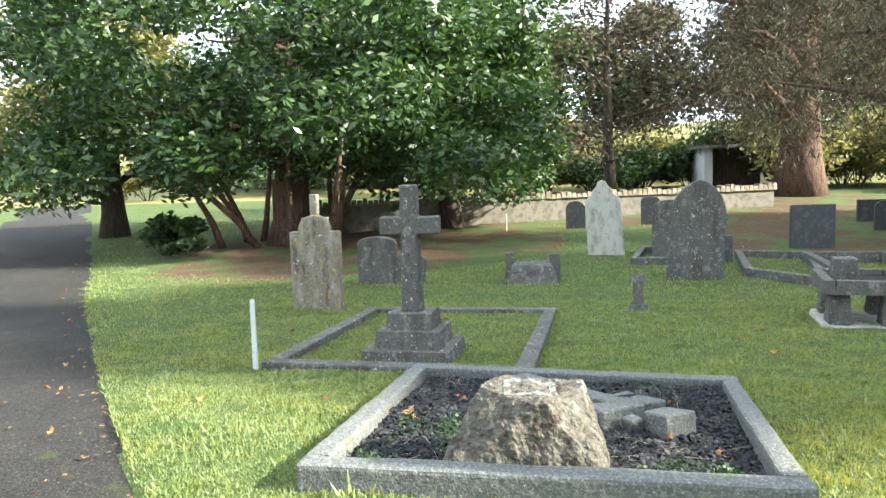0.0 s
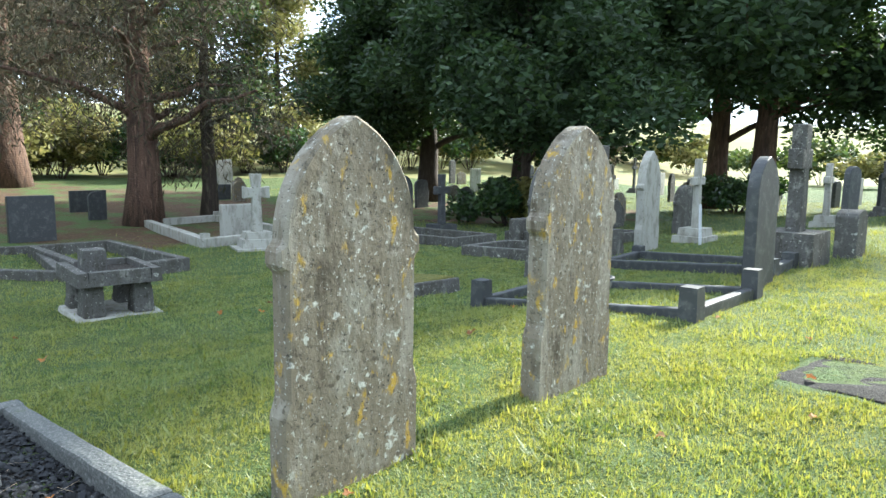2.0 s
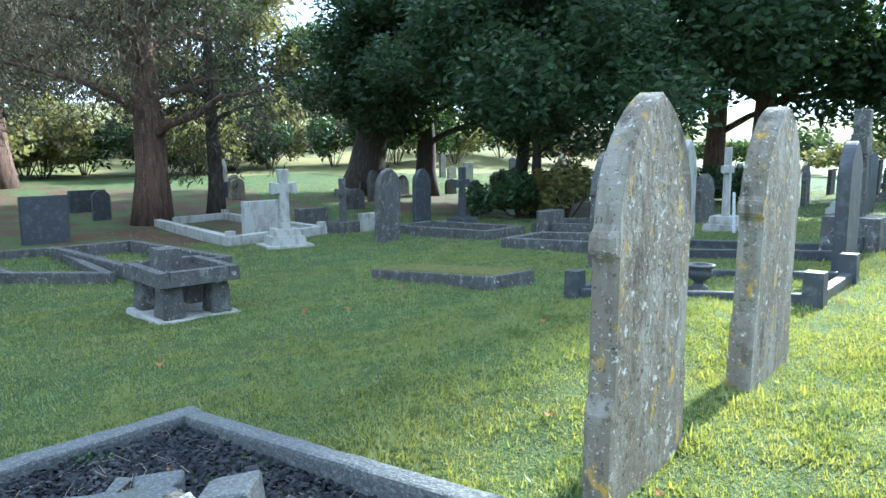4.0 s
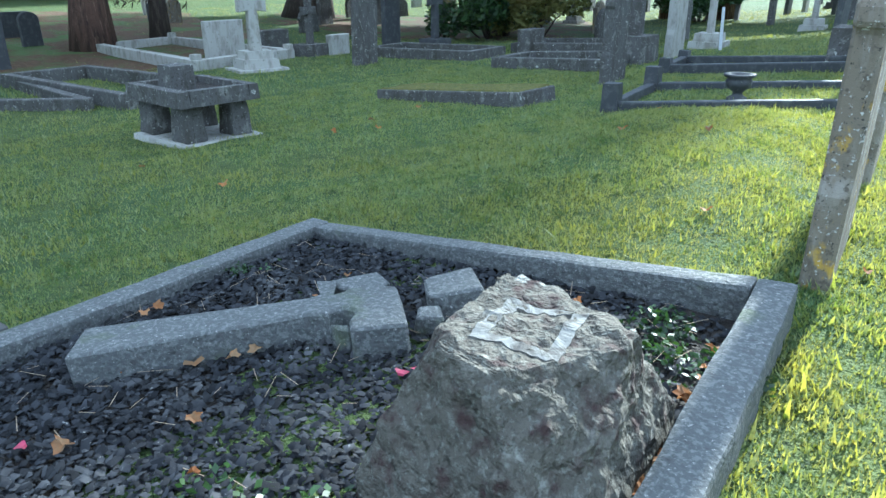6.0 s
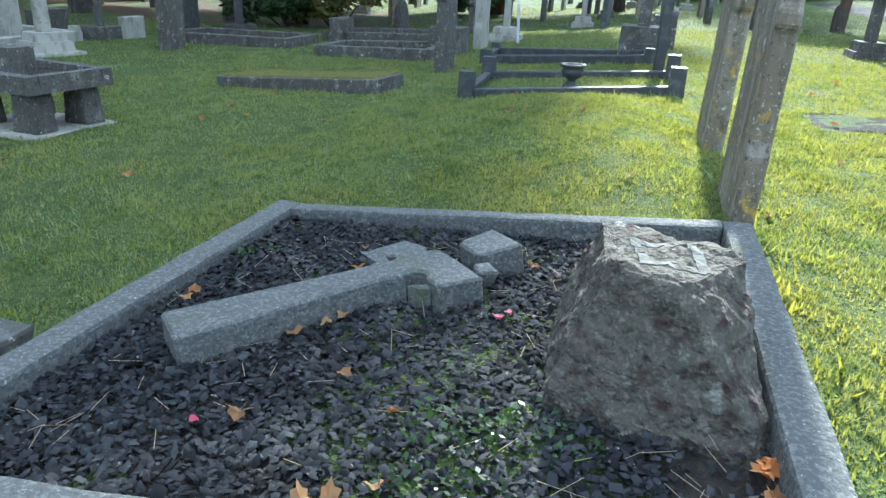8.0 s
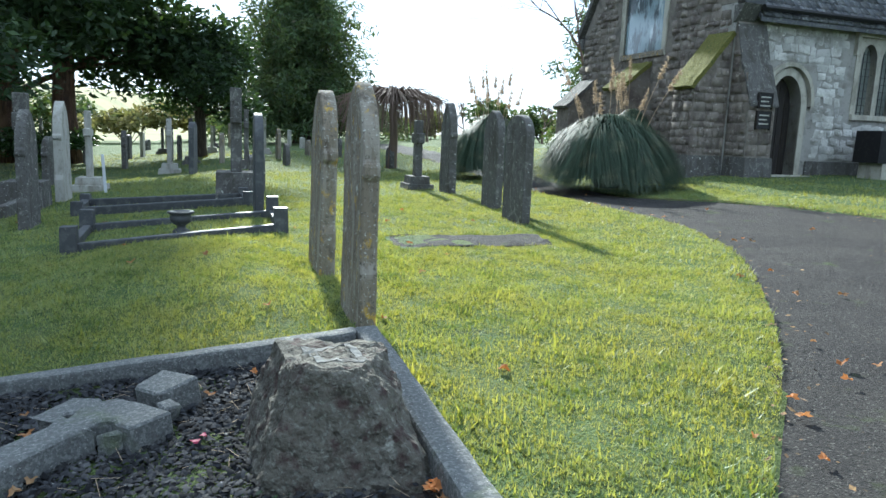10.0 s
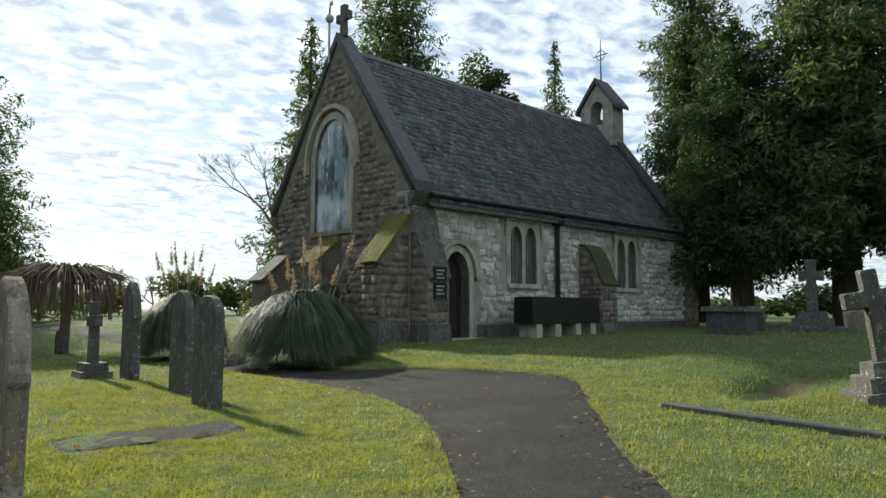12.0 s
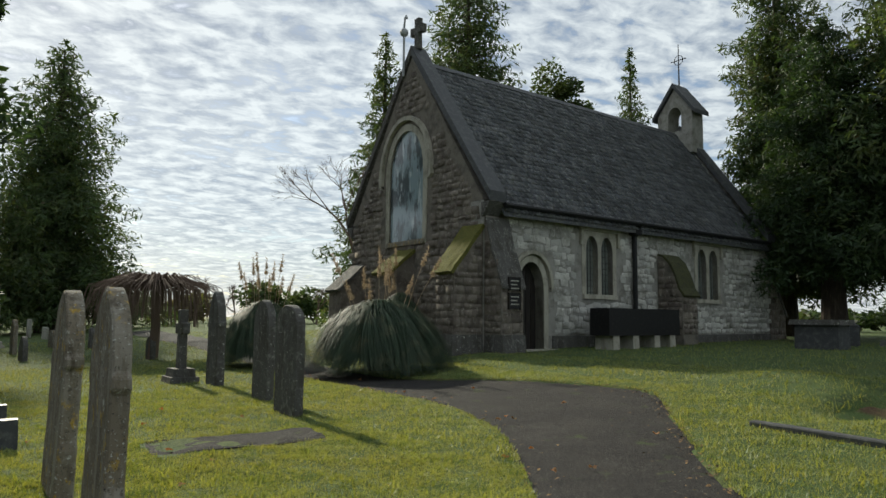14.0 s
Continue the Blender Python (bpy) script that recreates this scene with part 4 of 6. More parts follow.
DOOR = pointed(1.14, 2.06, 0.30, 2.05, 2.86)
LANCETS = [pointed(a, a + 0.50, 2.08, 3.25, 3.72) for a in (3.72, 4.36, 9.12, 9.78)]
BIGWIN = pointed(2.55, 4.25, 3.55, 5.45, 6.75)
part("side_wall", wall_with_openings(LEN, ZB - 0.3, EAVE, [DOOR] + LANCETS, "y", 0.5), M_MORTAR, chapel, "pale limestone rubble wall")
gable = [(0, ZB - 0.3), (WID, ZB - 0.3), (WID, EAVE), (WID / 2, APEX), (0, EAVE)]
g_in = wall_with_openings(WID, 0, 0, [BIGWIN], "x", 0.5, [(0.502, ZB - 0.3), (WID, ZB - 0.3), (WID, EAVE), (WID / 2, APEX), (0.502, EAVE + 0.73)])
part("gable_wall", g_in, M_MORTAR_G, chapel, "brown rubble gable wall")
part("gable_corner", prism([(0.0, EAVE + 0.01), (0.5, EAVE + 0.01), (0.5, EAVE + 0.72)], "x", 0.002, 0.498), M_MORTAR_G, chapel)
part("back_wall", prism([(0, ZB - 0.3), (LEN, ZB - 0.3), (LEN, EAVE), (0, EAVE)], "y", WID - 0.5, WID), M_MORTAR, chapel).location.x = 0.0
part("end_gable", prism([(0.502, ZB - 0.3), (WID - 0.502, ZB - 0.3), (WID - 0.502, EAVE + 0.7), (WID / 2, APEX), (0.502, EAVE + 0.7)], "x", LEN - 0.5, LEN), M_MORTAR, chapel)
slope = math.atan2(APEX - EAVE, WID / 2)
RISE = (APEX - 0.22 - EAVE) / (WID / 2)


def roof_plane(side):
    y0, y1 = (-0.28, WID / 2) if side < 0 else (WID + 0.28, WID / 2)
    z0 = EAVE - 0.28 * RISE + 0.10
    return prism([(y0, z0), (y1, APEX - 0.12), (y1, APEX - 0.24), (y0, z0 - 0.10)], "x", 0.42, LEN - 0.4)


part("roof", roof_plane(-1), M_SLATE_ALL, chapel, "steep dark slate roof slope")
part("roof", roof_plane(1), M_SLATE_ALL, chapel)
for x0, x1 in ((-0.06, 0.46), (LEN - 0.46, LEN + 0.06)):
    for s in (-1, 1):
        m = (lambda y: y) if s < 0 else (lambda y: WID - y)
        # coping is dark on the door-side slope, grey on the other
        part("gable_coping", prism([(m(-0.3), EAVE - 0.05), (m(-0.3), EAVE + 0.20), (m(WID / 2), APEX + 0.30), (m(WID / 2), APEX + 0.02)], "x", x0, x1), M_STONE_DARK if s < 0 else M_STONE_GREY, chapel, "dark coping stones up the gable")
        part("kneeler", prism([(m(-0.3), EAVE - 0.06), (m(0.02), EAVE - 0.06), (m(0.02), EAVE - 0.42), (m(-0.05), EAVE - 0.38)], "x", x0, x1), M_STONE_GREY, chapel)
part("ridge", prism([(WID / 2 - 0.16, APEX - 0.24), (WID / 2, APEX - 0.06), (WID / 2 + 0.16, APEX - 0.24)], "x", 0.46, LEN - 0.46), M_STONE_DARK, chapel, "dark ridge tiles")
bm = bmesh.new()
tube(bm, [(0.4, -0.34, EAVE - 0.12), (LEN - 0.4, -0.34, EAVE - 0.12)], [0.065, 0.065], 8)
part("gutter", bm, M_BLACK, chapel, "black iron gutter")
bm = bmesh.new()
tube(bm, [(5.75, -0.34, EAVE - 0.12), (5.75, -0.12, EAVE - 0.5), (5.75, -0.12, 2.0), (5.75, -0.12, ZB)], [0.07, 0.07, 0.07, 0.07], 8)
box(bm, 5.62, 5.88, -0.30, -0.02, EAVE - 0.42, EAVE - 0.16)
part("downpipe", bm, M_BLACK, chapel, "black iron downpipe")
for k in range(14):
    x = 0.95 + k * 0.9
    if abs(x - 5.75) > 0.2:
        part("corbel", block(x - 0.09, x + 0.09, -0.22, 0.0, EAVE - 0.36, EAVE - 0.12, 0.01), M_ASHLAR, chapel)


def frame_round(outline, out, lo, hi, axis="y"):
    """A moulding that follows an opening, of width out."""
    bm = bmesh.new()
    n = len(outline)
    c = (sum(p[0] for p in outline) / n, sum(p[1] for p in outline) / n)
    put = (lambda u, w, z: (w, u, z)) if axis == "x" else (lambda u, w, z: (u, w, z))
    ring = []
    for k, (u, z) in enumerate(outline):
        a, b = Vector(outline[k - 1]), Vector(outline[(k + 1) % n])
        t = (b - a).normalized()
        o = Vector((t.y, -t.x)) * out
        ring.append([bm.verts.new(put(q[0], w, q[1])) for q, w in (((u, z), lo), ((u + o.x, z + o.y), lo), ((u + o.x, z + o.y), hi), ((u, z), hi))])
    for k in range(1, n):
        a, b = ring[k], ring[(k + 1) % n]
        for j in range(4):
            bm.faces.new((a[j], a[(j + 1) % 4], b[(j + 1) % 4], b[j]))
    bmesh.ops.recalc_face_normals(bm, faces=bm.faces[:])
    return bm


part("door_surround", frame_round(DOOR, 0.16, -0.035, 0.30), M_ASHLAR, chapel, "dressed stone door arch")
part("door_hood", frame_round([(0.94, 2.2), (2.26, 2.2)] + pointed(0.94, 2.26, 2.2, 2.2, 3.06)[2:], 0.09, -0.11, 0.0), M_ASHLAR, chapel, "stone hood mould")
door = part("door", prism(DOOR, "y", 0.30, 0.36), M_DOOR, chapel, "dark arched oak door")
for k in range(5):
    bm = bmesh.new()
    x = 1.17 + k * 0.178
    box(bm, x, x + 0.16, 0.28, 0.302, 0.38, 2.05 + 0.7 * math.sin(math.pi * (k + 0.5) / 5))
    part("plank", bm, M_DOOR, door)
part("doorstep", block(0.95, 2.25, -0.35, 0.05, 0.25, 0.62, 0.0, 0.02), M_ASHLAR, chapel)
for k, lan in enumerate(LANCETS):
    win = part("window", frame_round(lan, 0.07, -0.02, 0.22), M_ASHLAR, chapel, "lancet window in a dressed stone frame")
    part("pane", prism(lan, "y", 0.16, 0.18), M_GLASS, win, "dark leaded glass")
    bm = bmesh.new()
    x0, x1 = lan[0][0], lan[1][0]
    for j in range(9):
        z = 2.15 + j * 0.17
        box(bm, x0 + 0.01, x1 - 0.01, 0.148, 0.16, z - 0.006, z + 0.006)
    for j in range(1, 4):
        x = x0 + (x1 - x0) * j / 4
        box(bm, x - 0.005, x + 0.005, 0.146, 0.161, 2.08, 3.6)
    part("leading", bm, M_BLACK, win)
for a in (3.58, 8.98):
    part("mullion_panel", block(a + 0.66, a + 0.76, -0.015, 0.2, 2.08, 3.4, 0, 0.01, 0.002), M_ASHLAR, chapel)
    surround = wall_with_openings(0, 0, 0, [pointed(x, x + 0.50, 2.085, 3.25, 3.72) for x in ((3.72, 4.36) if a < 5 else (9.12, 9.78))], "y", 0.03, [(a - 0.02, 2.084), (a + 1.44, 2.084), (a + 1.44, 3.858), (a - 0.02, 3.858)])
    part("window_surround", surround, M_ASHLAR, chapel, "dressed stone panel round twin lancets").location.y = -0.018
    part("sill", block(a, a + 1.42, -0.08, 0.2, 1.96, 2.085, 0.01), M_ASHLAR, chapel, "stone window sill")
    bm = bmesh.new()
    box(bm, a - 0.12, a + 1.54, -0.11, 0.0, 3.86, 3.97)
    box(bm, a - 0.12, a - 0.02, -0.10, 0.0, 3.45, 3.86)
    box(bm, a + 1.44, a + 1.54, -0.10, 0.0, 3.45, 3.86)
    part("label_mould", bevel(bm, 0.015), M_ASHLAR, chapel, "square hood mould over the window")
# great gable window behind storm glazing, its reflections painted into the colour
big = part("window", frame_round(BIGWIN, 0.2, -0.03, 0.3, "x"), M_ASHLAR, chapel, "tall pointed gable window")
part("pane", prism(BIGWIN, "x", 0.04, 0.06), M_POLY, big, "clear protective glazing over leaded glass")
bm = bmesh.new()
for y in (3.12, 3.68):
    box(bm, 0.07, 0.16, y - 0.05, y + 0.05, 3.55, 6.0)
part("tracery", bm, M_ASHLAR, big)
part("hood", frame_round([(2.2, 5.3), (4.6, 5.3)] + pointed(2.2, 4.6, 5.3, 5.3, 7.05)[2:], 0.12, -0.12, 0.0, "x"), M_ASHLAR, chapel, "pointed hood mould")
part("sill", block(-0.06, 0.1, 2.45, 4.35, 3.42, 3.56, 0.01), M_STONE_WARM, chapel)


def buttress(name, y0, y1, reach, top, low, cap, label, mat=M_RUBBLE_G):
    """A stepped buttress out of the west gable with a sloping mossy cap."""
    b = part("buttress", prism([(-reach, ZB - 0.3), (0.0, ZB - 0.3), (0.0, top), (-reach, low)], "y", y0, y1), mat, chapel, label)
    part("plinth", block(-reach - 0.12, 0.0, y0 - 0.10, y1 + 0.10, ZB - 0.3, 1.0, 0.05, 0.02), M_STONE_GREY, b)
    length = math.hypot(reach, top - low)
    bm = bmesh.new()
    box(bm, -0.10, length + 0.05, y0 - 0.05, y1 + 0.05, 0.0, 0.10)
    bmesh.ops.subdivide_edges(bm, edges=bm.edges[:], cuts=6, use_grid_fill=True)
    rough(bm, 0.025, 5)
    c = part("cap", bm, cap, b, "sloping cap thick with yellow moss")
    c.matrix_basis = pose(-reach, 0, low, 0, -math.degrees(math.atan2(top - low, reach)), 0)


buttress("a", 0.02, 0.72, 0.9, 3.6, 2.5, M_MOSS, "rubble corner buttress")
buttress("b", 2.95, 3.75, 0.75, 3.2, 2.6, M_MOSS, "low rubble buttress under the window")
buttress("c", WID - 0.75, WID - 0.02, 0.8, 2.9, 2.2, M_STONE_GREY, "rubble corner buttress")


def rubble_patch(parent, origin, along, outward, wide, tall, mat, seed, top=None):
    """Uneven stones on an upright face; top(u): how high they may reach."""
    nr = np.random.default_rng(seed)
    o, a, w = np.array(origin, float), np.array(along, float), np.array(outward, float)
    quads = np.array([(4, 5, 6, 7), (0, 1, 5, 4), (1, 2, 6, 5), (2, 3, 7, 6), (3, 0, 4, 7)])
    corners = np.array([(-0.5, 0, -0.5), (0.5, 0, -0.5), (0.5, 0, 0.5), (-0.5, 0, 0.5), (-0.38, 1, -0.36), (0.38, 1, -0.36), (0.36, 1, 0.38), (-0.38, 1, 0.36)], float)
    out, z = [], 0.03
    while z < tall - 0.08:
        rise, u = nr.uniform(0.12, 0.26), 0.02
        while u < wide - 0.06:
            span = min(nr.uniform(0.14, 0.36), wide - u - 0.02)
            c, zc = u + span / 2, z + rise / 2
            if top is None or zc + rise / 2 < top(c):
                v = (corners + nr.uniform(-0.12, 0.12, (8, 3)) * np.array([1, 0.6, 1])) * np.array([span * 0.92, nr.uniform(0.012, 0.04), rise * 0.9]) + np.array([c, 0, zc])
                out.append(o + v[:, :1] * a + v[:, 1:2] * w + v[:, 2:] * np.array([0, 0, 1.0]))
            u += span
        z += rise
    n = len(out)
    faces = (np.arange(n)[:, None, None] * 8 + quads[None]).reshape(-1, 4)
    ob = arrays("rubble_facing", np.concatenate(out), faces, mat, parent)
    tagged(ob, "uneven rubble stones in lime mortar", kind="stuff")


GROUND = ZB - 0.3
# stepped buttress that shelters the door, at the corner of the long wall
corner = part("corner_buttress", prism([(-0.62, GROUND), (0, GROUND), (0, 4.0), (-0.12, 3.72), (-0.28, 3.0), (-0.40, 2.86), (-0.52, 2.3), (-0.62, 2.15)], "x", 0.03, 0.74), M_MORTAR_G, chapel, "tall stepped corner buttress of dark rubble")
part("plinth", block(-0.02, 0.80, -0.72, 0.0, GROUND, 1.0, 0.04, 0.02), M_STONE_GREY, corner)
for y0, y1, z0, z1 in ((-0.34, -0.08, 2.86, 3.78), (-0.68, -0.36, 2.08, 2.92)):
    drip = prism([(y0, z0), (y1, z1), (y1, z1 + 0.09), (y0, z0 + 0.07)], "x", -0.01, 0.78)
    part("weathering", bevel(drip, 0.015), M_STONE_GREY, corner, "sloping worn weathering stones")
rubble_patch(corner, (0.03, -0.62, 1.0), (1, 0, 0), (0, -1, 0), 0.71, 1.15, M_RUBBLE_G, 31)
rubble_patch(corner, (0.03, 0.0, 1.0), (0, -1, 0), (-1, 0, 0), 0.62, 2.9, M_RUBBLE_G, 32, lambda u: 2.85 - u * 2.7)
west = next(o for o in chapel.children if o.name == "buttress")
rubble_patch(west, (-0.9, 0.72, 1.0), (0, -1, 0), (-1, 0, 0), 0.70, 1.5, M_RUBBLE_G, 33)
rubble_patch(west, (-0.9, 0.02, 1.0), (1, 0, 0), (0, -1, 0), 0.9, 2.5, M_RUBBLE_G, 34, lambda u: 1.42 + u * 1.15)
# round-shouldered buttress between the windows
side = part("side_buttress", prism([(-0.85, GROUND), (0, GROUND), (0, 3.35), (-0.18, 3.3), (-0.40, 3.08), (-0.58, 2.72), (-0.72, 2.3), (-0.85, 2.1)], "x", 7.0, 7.75), M_MORTAR_G, chapel, "stepped rubble buttress")
cap_line = [(0.0, 3.36), (-0.19, 3.31), (-0.41, 3.09), (-0.59, 2.73), (-0.73, 2.31), (-0.90, 2.08)]
mossy = prism(cap_line + [(y - 0.05, z + 0.05) for y, z in cap_line[::-1]], "x", 6.97, 7.78)
part("weathering", mossy, M_MOSS_DULL, side, "curved mossy weathering of the buttress")
rubble_patch(side, (7.0, -0.85, 0.95), (1, 0, 0), (0, -1, 0), 0.75, 1.1, M_RUBBLE_G, 35)
rubble_patch(side, (7.0, 0.0, 0.95), (0, -1, 0), (-1, 0, 0), 0.85, 2.3, M_RUBBLE_G, 36, lambda u: 2.3 - u * u * 1.6)
ending = part("end_buttress", prism([(LEN, GROUND), (LEN + 1.25, GROUND), (LEN + 1.2, 1.6), (LEN, 3.6)], "y", 0.02, 0.7), M_MORTAR_G, chapel, "sloping end buttress")
rubble_patch(ending, (LEN, 0.02, 0.3), (1, 0, 0), (0, -1, 0), 1.2, 3.2, M_RUBBLE_G, 37, lambda u: 3.25 - u * 1.67)
part("weathering", bevel(prism([(LEN - 0.02, 3.58), (LEN + 1.26, 1.52), (LEN + 1.34, 1.60), (LEN - 0.02, 3.74)], "y", -0.03, 0.75), 0.02), M_STONE_GREY, ending, "sloping coping of the buttress")
part("wall_plinth", block(2.35, LEN, -0.07, 0.0, GROUND, 0.95, 0.02, 0.015), M_STONE_GREY, chapel)
# bellcote on the far gable
cote = part("bellcote", wall_with_openings(0, 0, 0, [pointed(2.90, 3.50, 8.95, 9.55, 9.95)], "x", 0.75, [(2.42, 8.0), (3.98, 8.0), (3.98, 9.7), (3.2, 10.7), (2.42, 9.7)]), M_MORTAR, chapel, "stone bellcote with a pointed opening")
cote.location.x = LEN - 0.75
for s in (-1, 1):
    bm = prism([(3.2, 10.74), (3.2, 10.95), (3.2 + s * 0.98, 9.68), (3.2 + s * 0.98, 9.52)], "x", -0.12, 0.87)
    part("cote_roof", bm, M_STONE_DARK, cote)
bm = bmesh.new()
tube(bm, [(0.37, 3.2, 10.8), (0.37, 3.2, 12.7)], [0.035, 0.015], 6)
box(bm, 0.355, 0.385, 2.85, 3.55, 12.0, 12.03)
ring = [(0.37, 3.2 + 0.2 * math.cos(u), 12.015 + 0.2 * math.sin(u)) for u in np.linspace(0, math.tau, 17)]
tube(bm, ring, [0.014] * 17, 5)
part("finial", bm, M_BLACK, cote, "thin iron wheel cross")
gx = part("gable_cross", cross_bm(0.95, 0.62, 0.2, 0.16, 0.62, 0.03), M_STONE_GREY, chapel, "small stone gable cross")
gx.matrix_basis = pose(0.2, WID / 2, APEX + 0.22, 0, 0, 90)
bm = bmesh.new()
tube(bm, [(-0.1, 3.5, 8.4), (-0.1, 3.5, 9.9), (-0.1, 3.46, 10.15), (-0.1, 3.4, 10.2), (-0.1, 3.36, 10.1)], [0.035, 0.035, 0.03, 0.03, 0.03], 6)
bmesh.ops.create_uvsphere(bm, u_segments=10, v_segments=6, radius=0.13, matrix=pose(-0.1, 3.5, 9.72))
part("vent_pole", bm, M_STEEL, chapel, "grey metal pole and float beside the gable cross")
# notice board by the door, with unreadable lines
for low, high in ((1.62, 1.98), (2.06, 2.36)):
    board = part("notice_board", block(0.22, 0.56, -0.70, -0.655, low, high, 0, 0.005, 0), M_BLACK, chapel, "dark notice board with pale lines")
    part("frame", frame_round([(0.22, low), (0.56, low), (0.56, high), (0.22, high)], 0.025, -0.712, -0.645), M_DOOR, board)
    bm = bmesh.new()
    for k in range(3):
        z = high - 0.07 - k * 0.09
        box(bm, 0.26, 0.52 - 0.05 * (k % 2), -0.704, -0.6995, z - 0.018, z + 0.012)
    part("lettering", bm, M_STONE_PALE, board)
# black bin store on stone blocks
bx = empty("storage_bunker", CHAPEL @ pose(4.4, -1.15, (gz(15.5, 9.0) + 0.08) / 1.06), "long black wooden bunker standing on stone blocks", "bunker")
part("box", block(-1.5, 1.5, -0.32, 0.32, 0.32, 1.02, 0.01, 0.02, 0.003), M_BLACK, bx)
for x in (-1.2, -0.4, 0.5, 1.2):
    part("foot_block", block(x - 0.13, x + 0.13, -0.3, 0.3, -0.15, 0.325, 0.01), M_ASHLAR, bx)


def walling(seed):
    """Rubble facing: uneven stones proud of the mortar; those about the door are stones of their own."""
    rng = random.Random(seed)
    cells = []
    for face in ("side", "gable"):
        z = 0.98 if face == "side" else 0.6
        while z < (EAVE - 0.4 if face == "side" else APEX - 0.3):
            rise, u = rng.uniform(0.13, 0.24), rng.uniform(0.02, 0.2)
            lo, hi = (2.35, LEN - 0.05) if face == "side" else (0.05, WID - 0.05)
            if face == "side" and z > 3.15:
                lo = 0.05
            u += lo
            while u < hi - 0.1:
                wide = rng.uniform(0.16, 0.42)
                c, zc = u + wide / 2, z + rise / 2
                free = True
                if face == "side":
                    free = not any(a - wide / 2 - 0.12 < c < e + wide / 2 + 0.12 and 1.85 < zc < 4.05 for a, e in ((3.52, 5.07), (8.92, 10.46)))
                    free = free and not (6.95 - wide / 2 < c < 7.8 + wide / 2 and zc < 3.35)
                    free = free and not (c < 2.4 and zc < 3.2)
                else:
                    edge = min(c - wide / 2, WID - c - wide / 2)
                    free = zc + rise / 2 < EAVE + edge * (APEX - EAVE) / (WID / 2) - 0.1
                    free = free and not (2.25 - wide / 2 < c < 4.55 + wide / 2 and 3.35 < zc < 7.1)
                    free = free and not ((c < 0.85 and zc < 3.7) or (2.85 < c < 3.85 and zc < 3.25))
                if free:
                    cells.append((face, c, zc + rng.uniform(-0.035, 0.035), wide * rng.uniform(0.72, 1.0), rise * rng.uniform(0.70, 1.02), rng.uniform(0.012, 0.042)))
                u += wide
            z += rise
    shape = np.array([(-0.5, 0, -0.5), (0.5, 0, -0.5), (0.5, 0, 0.5), (-0.5, 0, 0.5), (-0.38, -1, -0.36), (0.38, -1, -0.36), (0.36, -1, 0.38), (-0.38, -1, 0.36)], float)
    quads = np.array([(4, 5, 6, 7), (0, 1, 5, 4), (1, 2, 6, 5), (2, 3, 7, 6), (3, 0, 4, 7)])
    protos = []
    nr = np.random.default_rng(seed)
    for k in range(8):
        ob = arrays("stone", shape + nr.uniform(-0.15, 0.15, (8, 3)) * np.array([1, 0.6, 1]), quads, M_RUBBLE)
        protos.append(ob.data)
        bpy.data.objects.remove(ob)
    own = sorted((c for c in cells if c[0] == "side"), key=lambda c: c[1])[:290]
    rest = {"side": [], "gable": []}
    holder = next(o for o in chapel.children if o.name.startswith("side_wall"))
    for c in cells:
        if c in own:
            ob = new("stone", rng.choice(protos))
            ob.parent = holder
            ob.matrix_basis = Matrix.Translation((c[1], -0.001, c[2])) @ pose(0, 0, 0, 0, rng.uniform(-12, 12), 0) @ Matrix.Diagonal((c[3], c[5], c[4], 1))
        else:
            v = (shape + nr.uniform(-0.15, 0.15, (8, 3)) * np.array([1, 0.6, 1])) * np.array([c[3], c[5], c[4]])
            v = v + np.array([c[1], -0.001, c[2]]) if c[0] == "side" else np.stack([v[:, 1] - 0.001, c[1] - v[:, 0], v[:, 2] + c[2]], 1)
            rest[c[0]].append(v)
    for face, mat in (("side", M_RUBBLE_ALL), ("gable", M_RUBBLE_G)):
        n = len(rest[face])
        ob = arrays("rubble_facing", np.concatenate(rest[face]), (np.arange(n)[:, None, None] * 8 + quads[None]).reshape(-1, 4), mat, chapel)
        tagged(ob, "uneven rubble stones in lime mortar", kind="stuff")


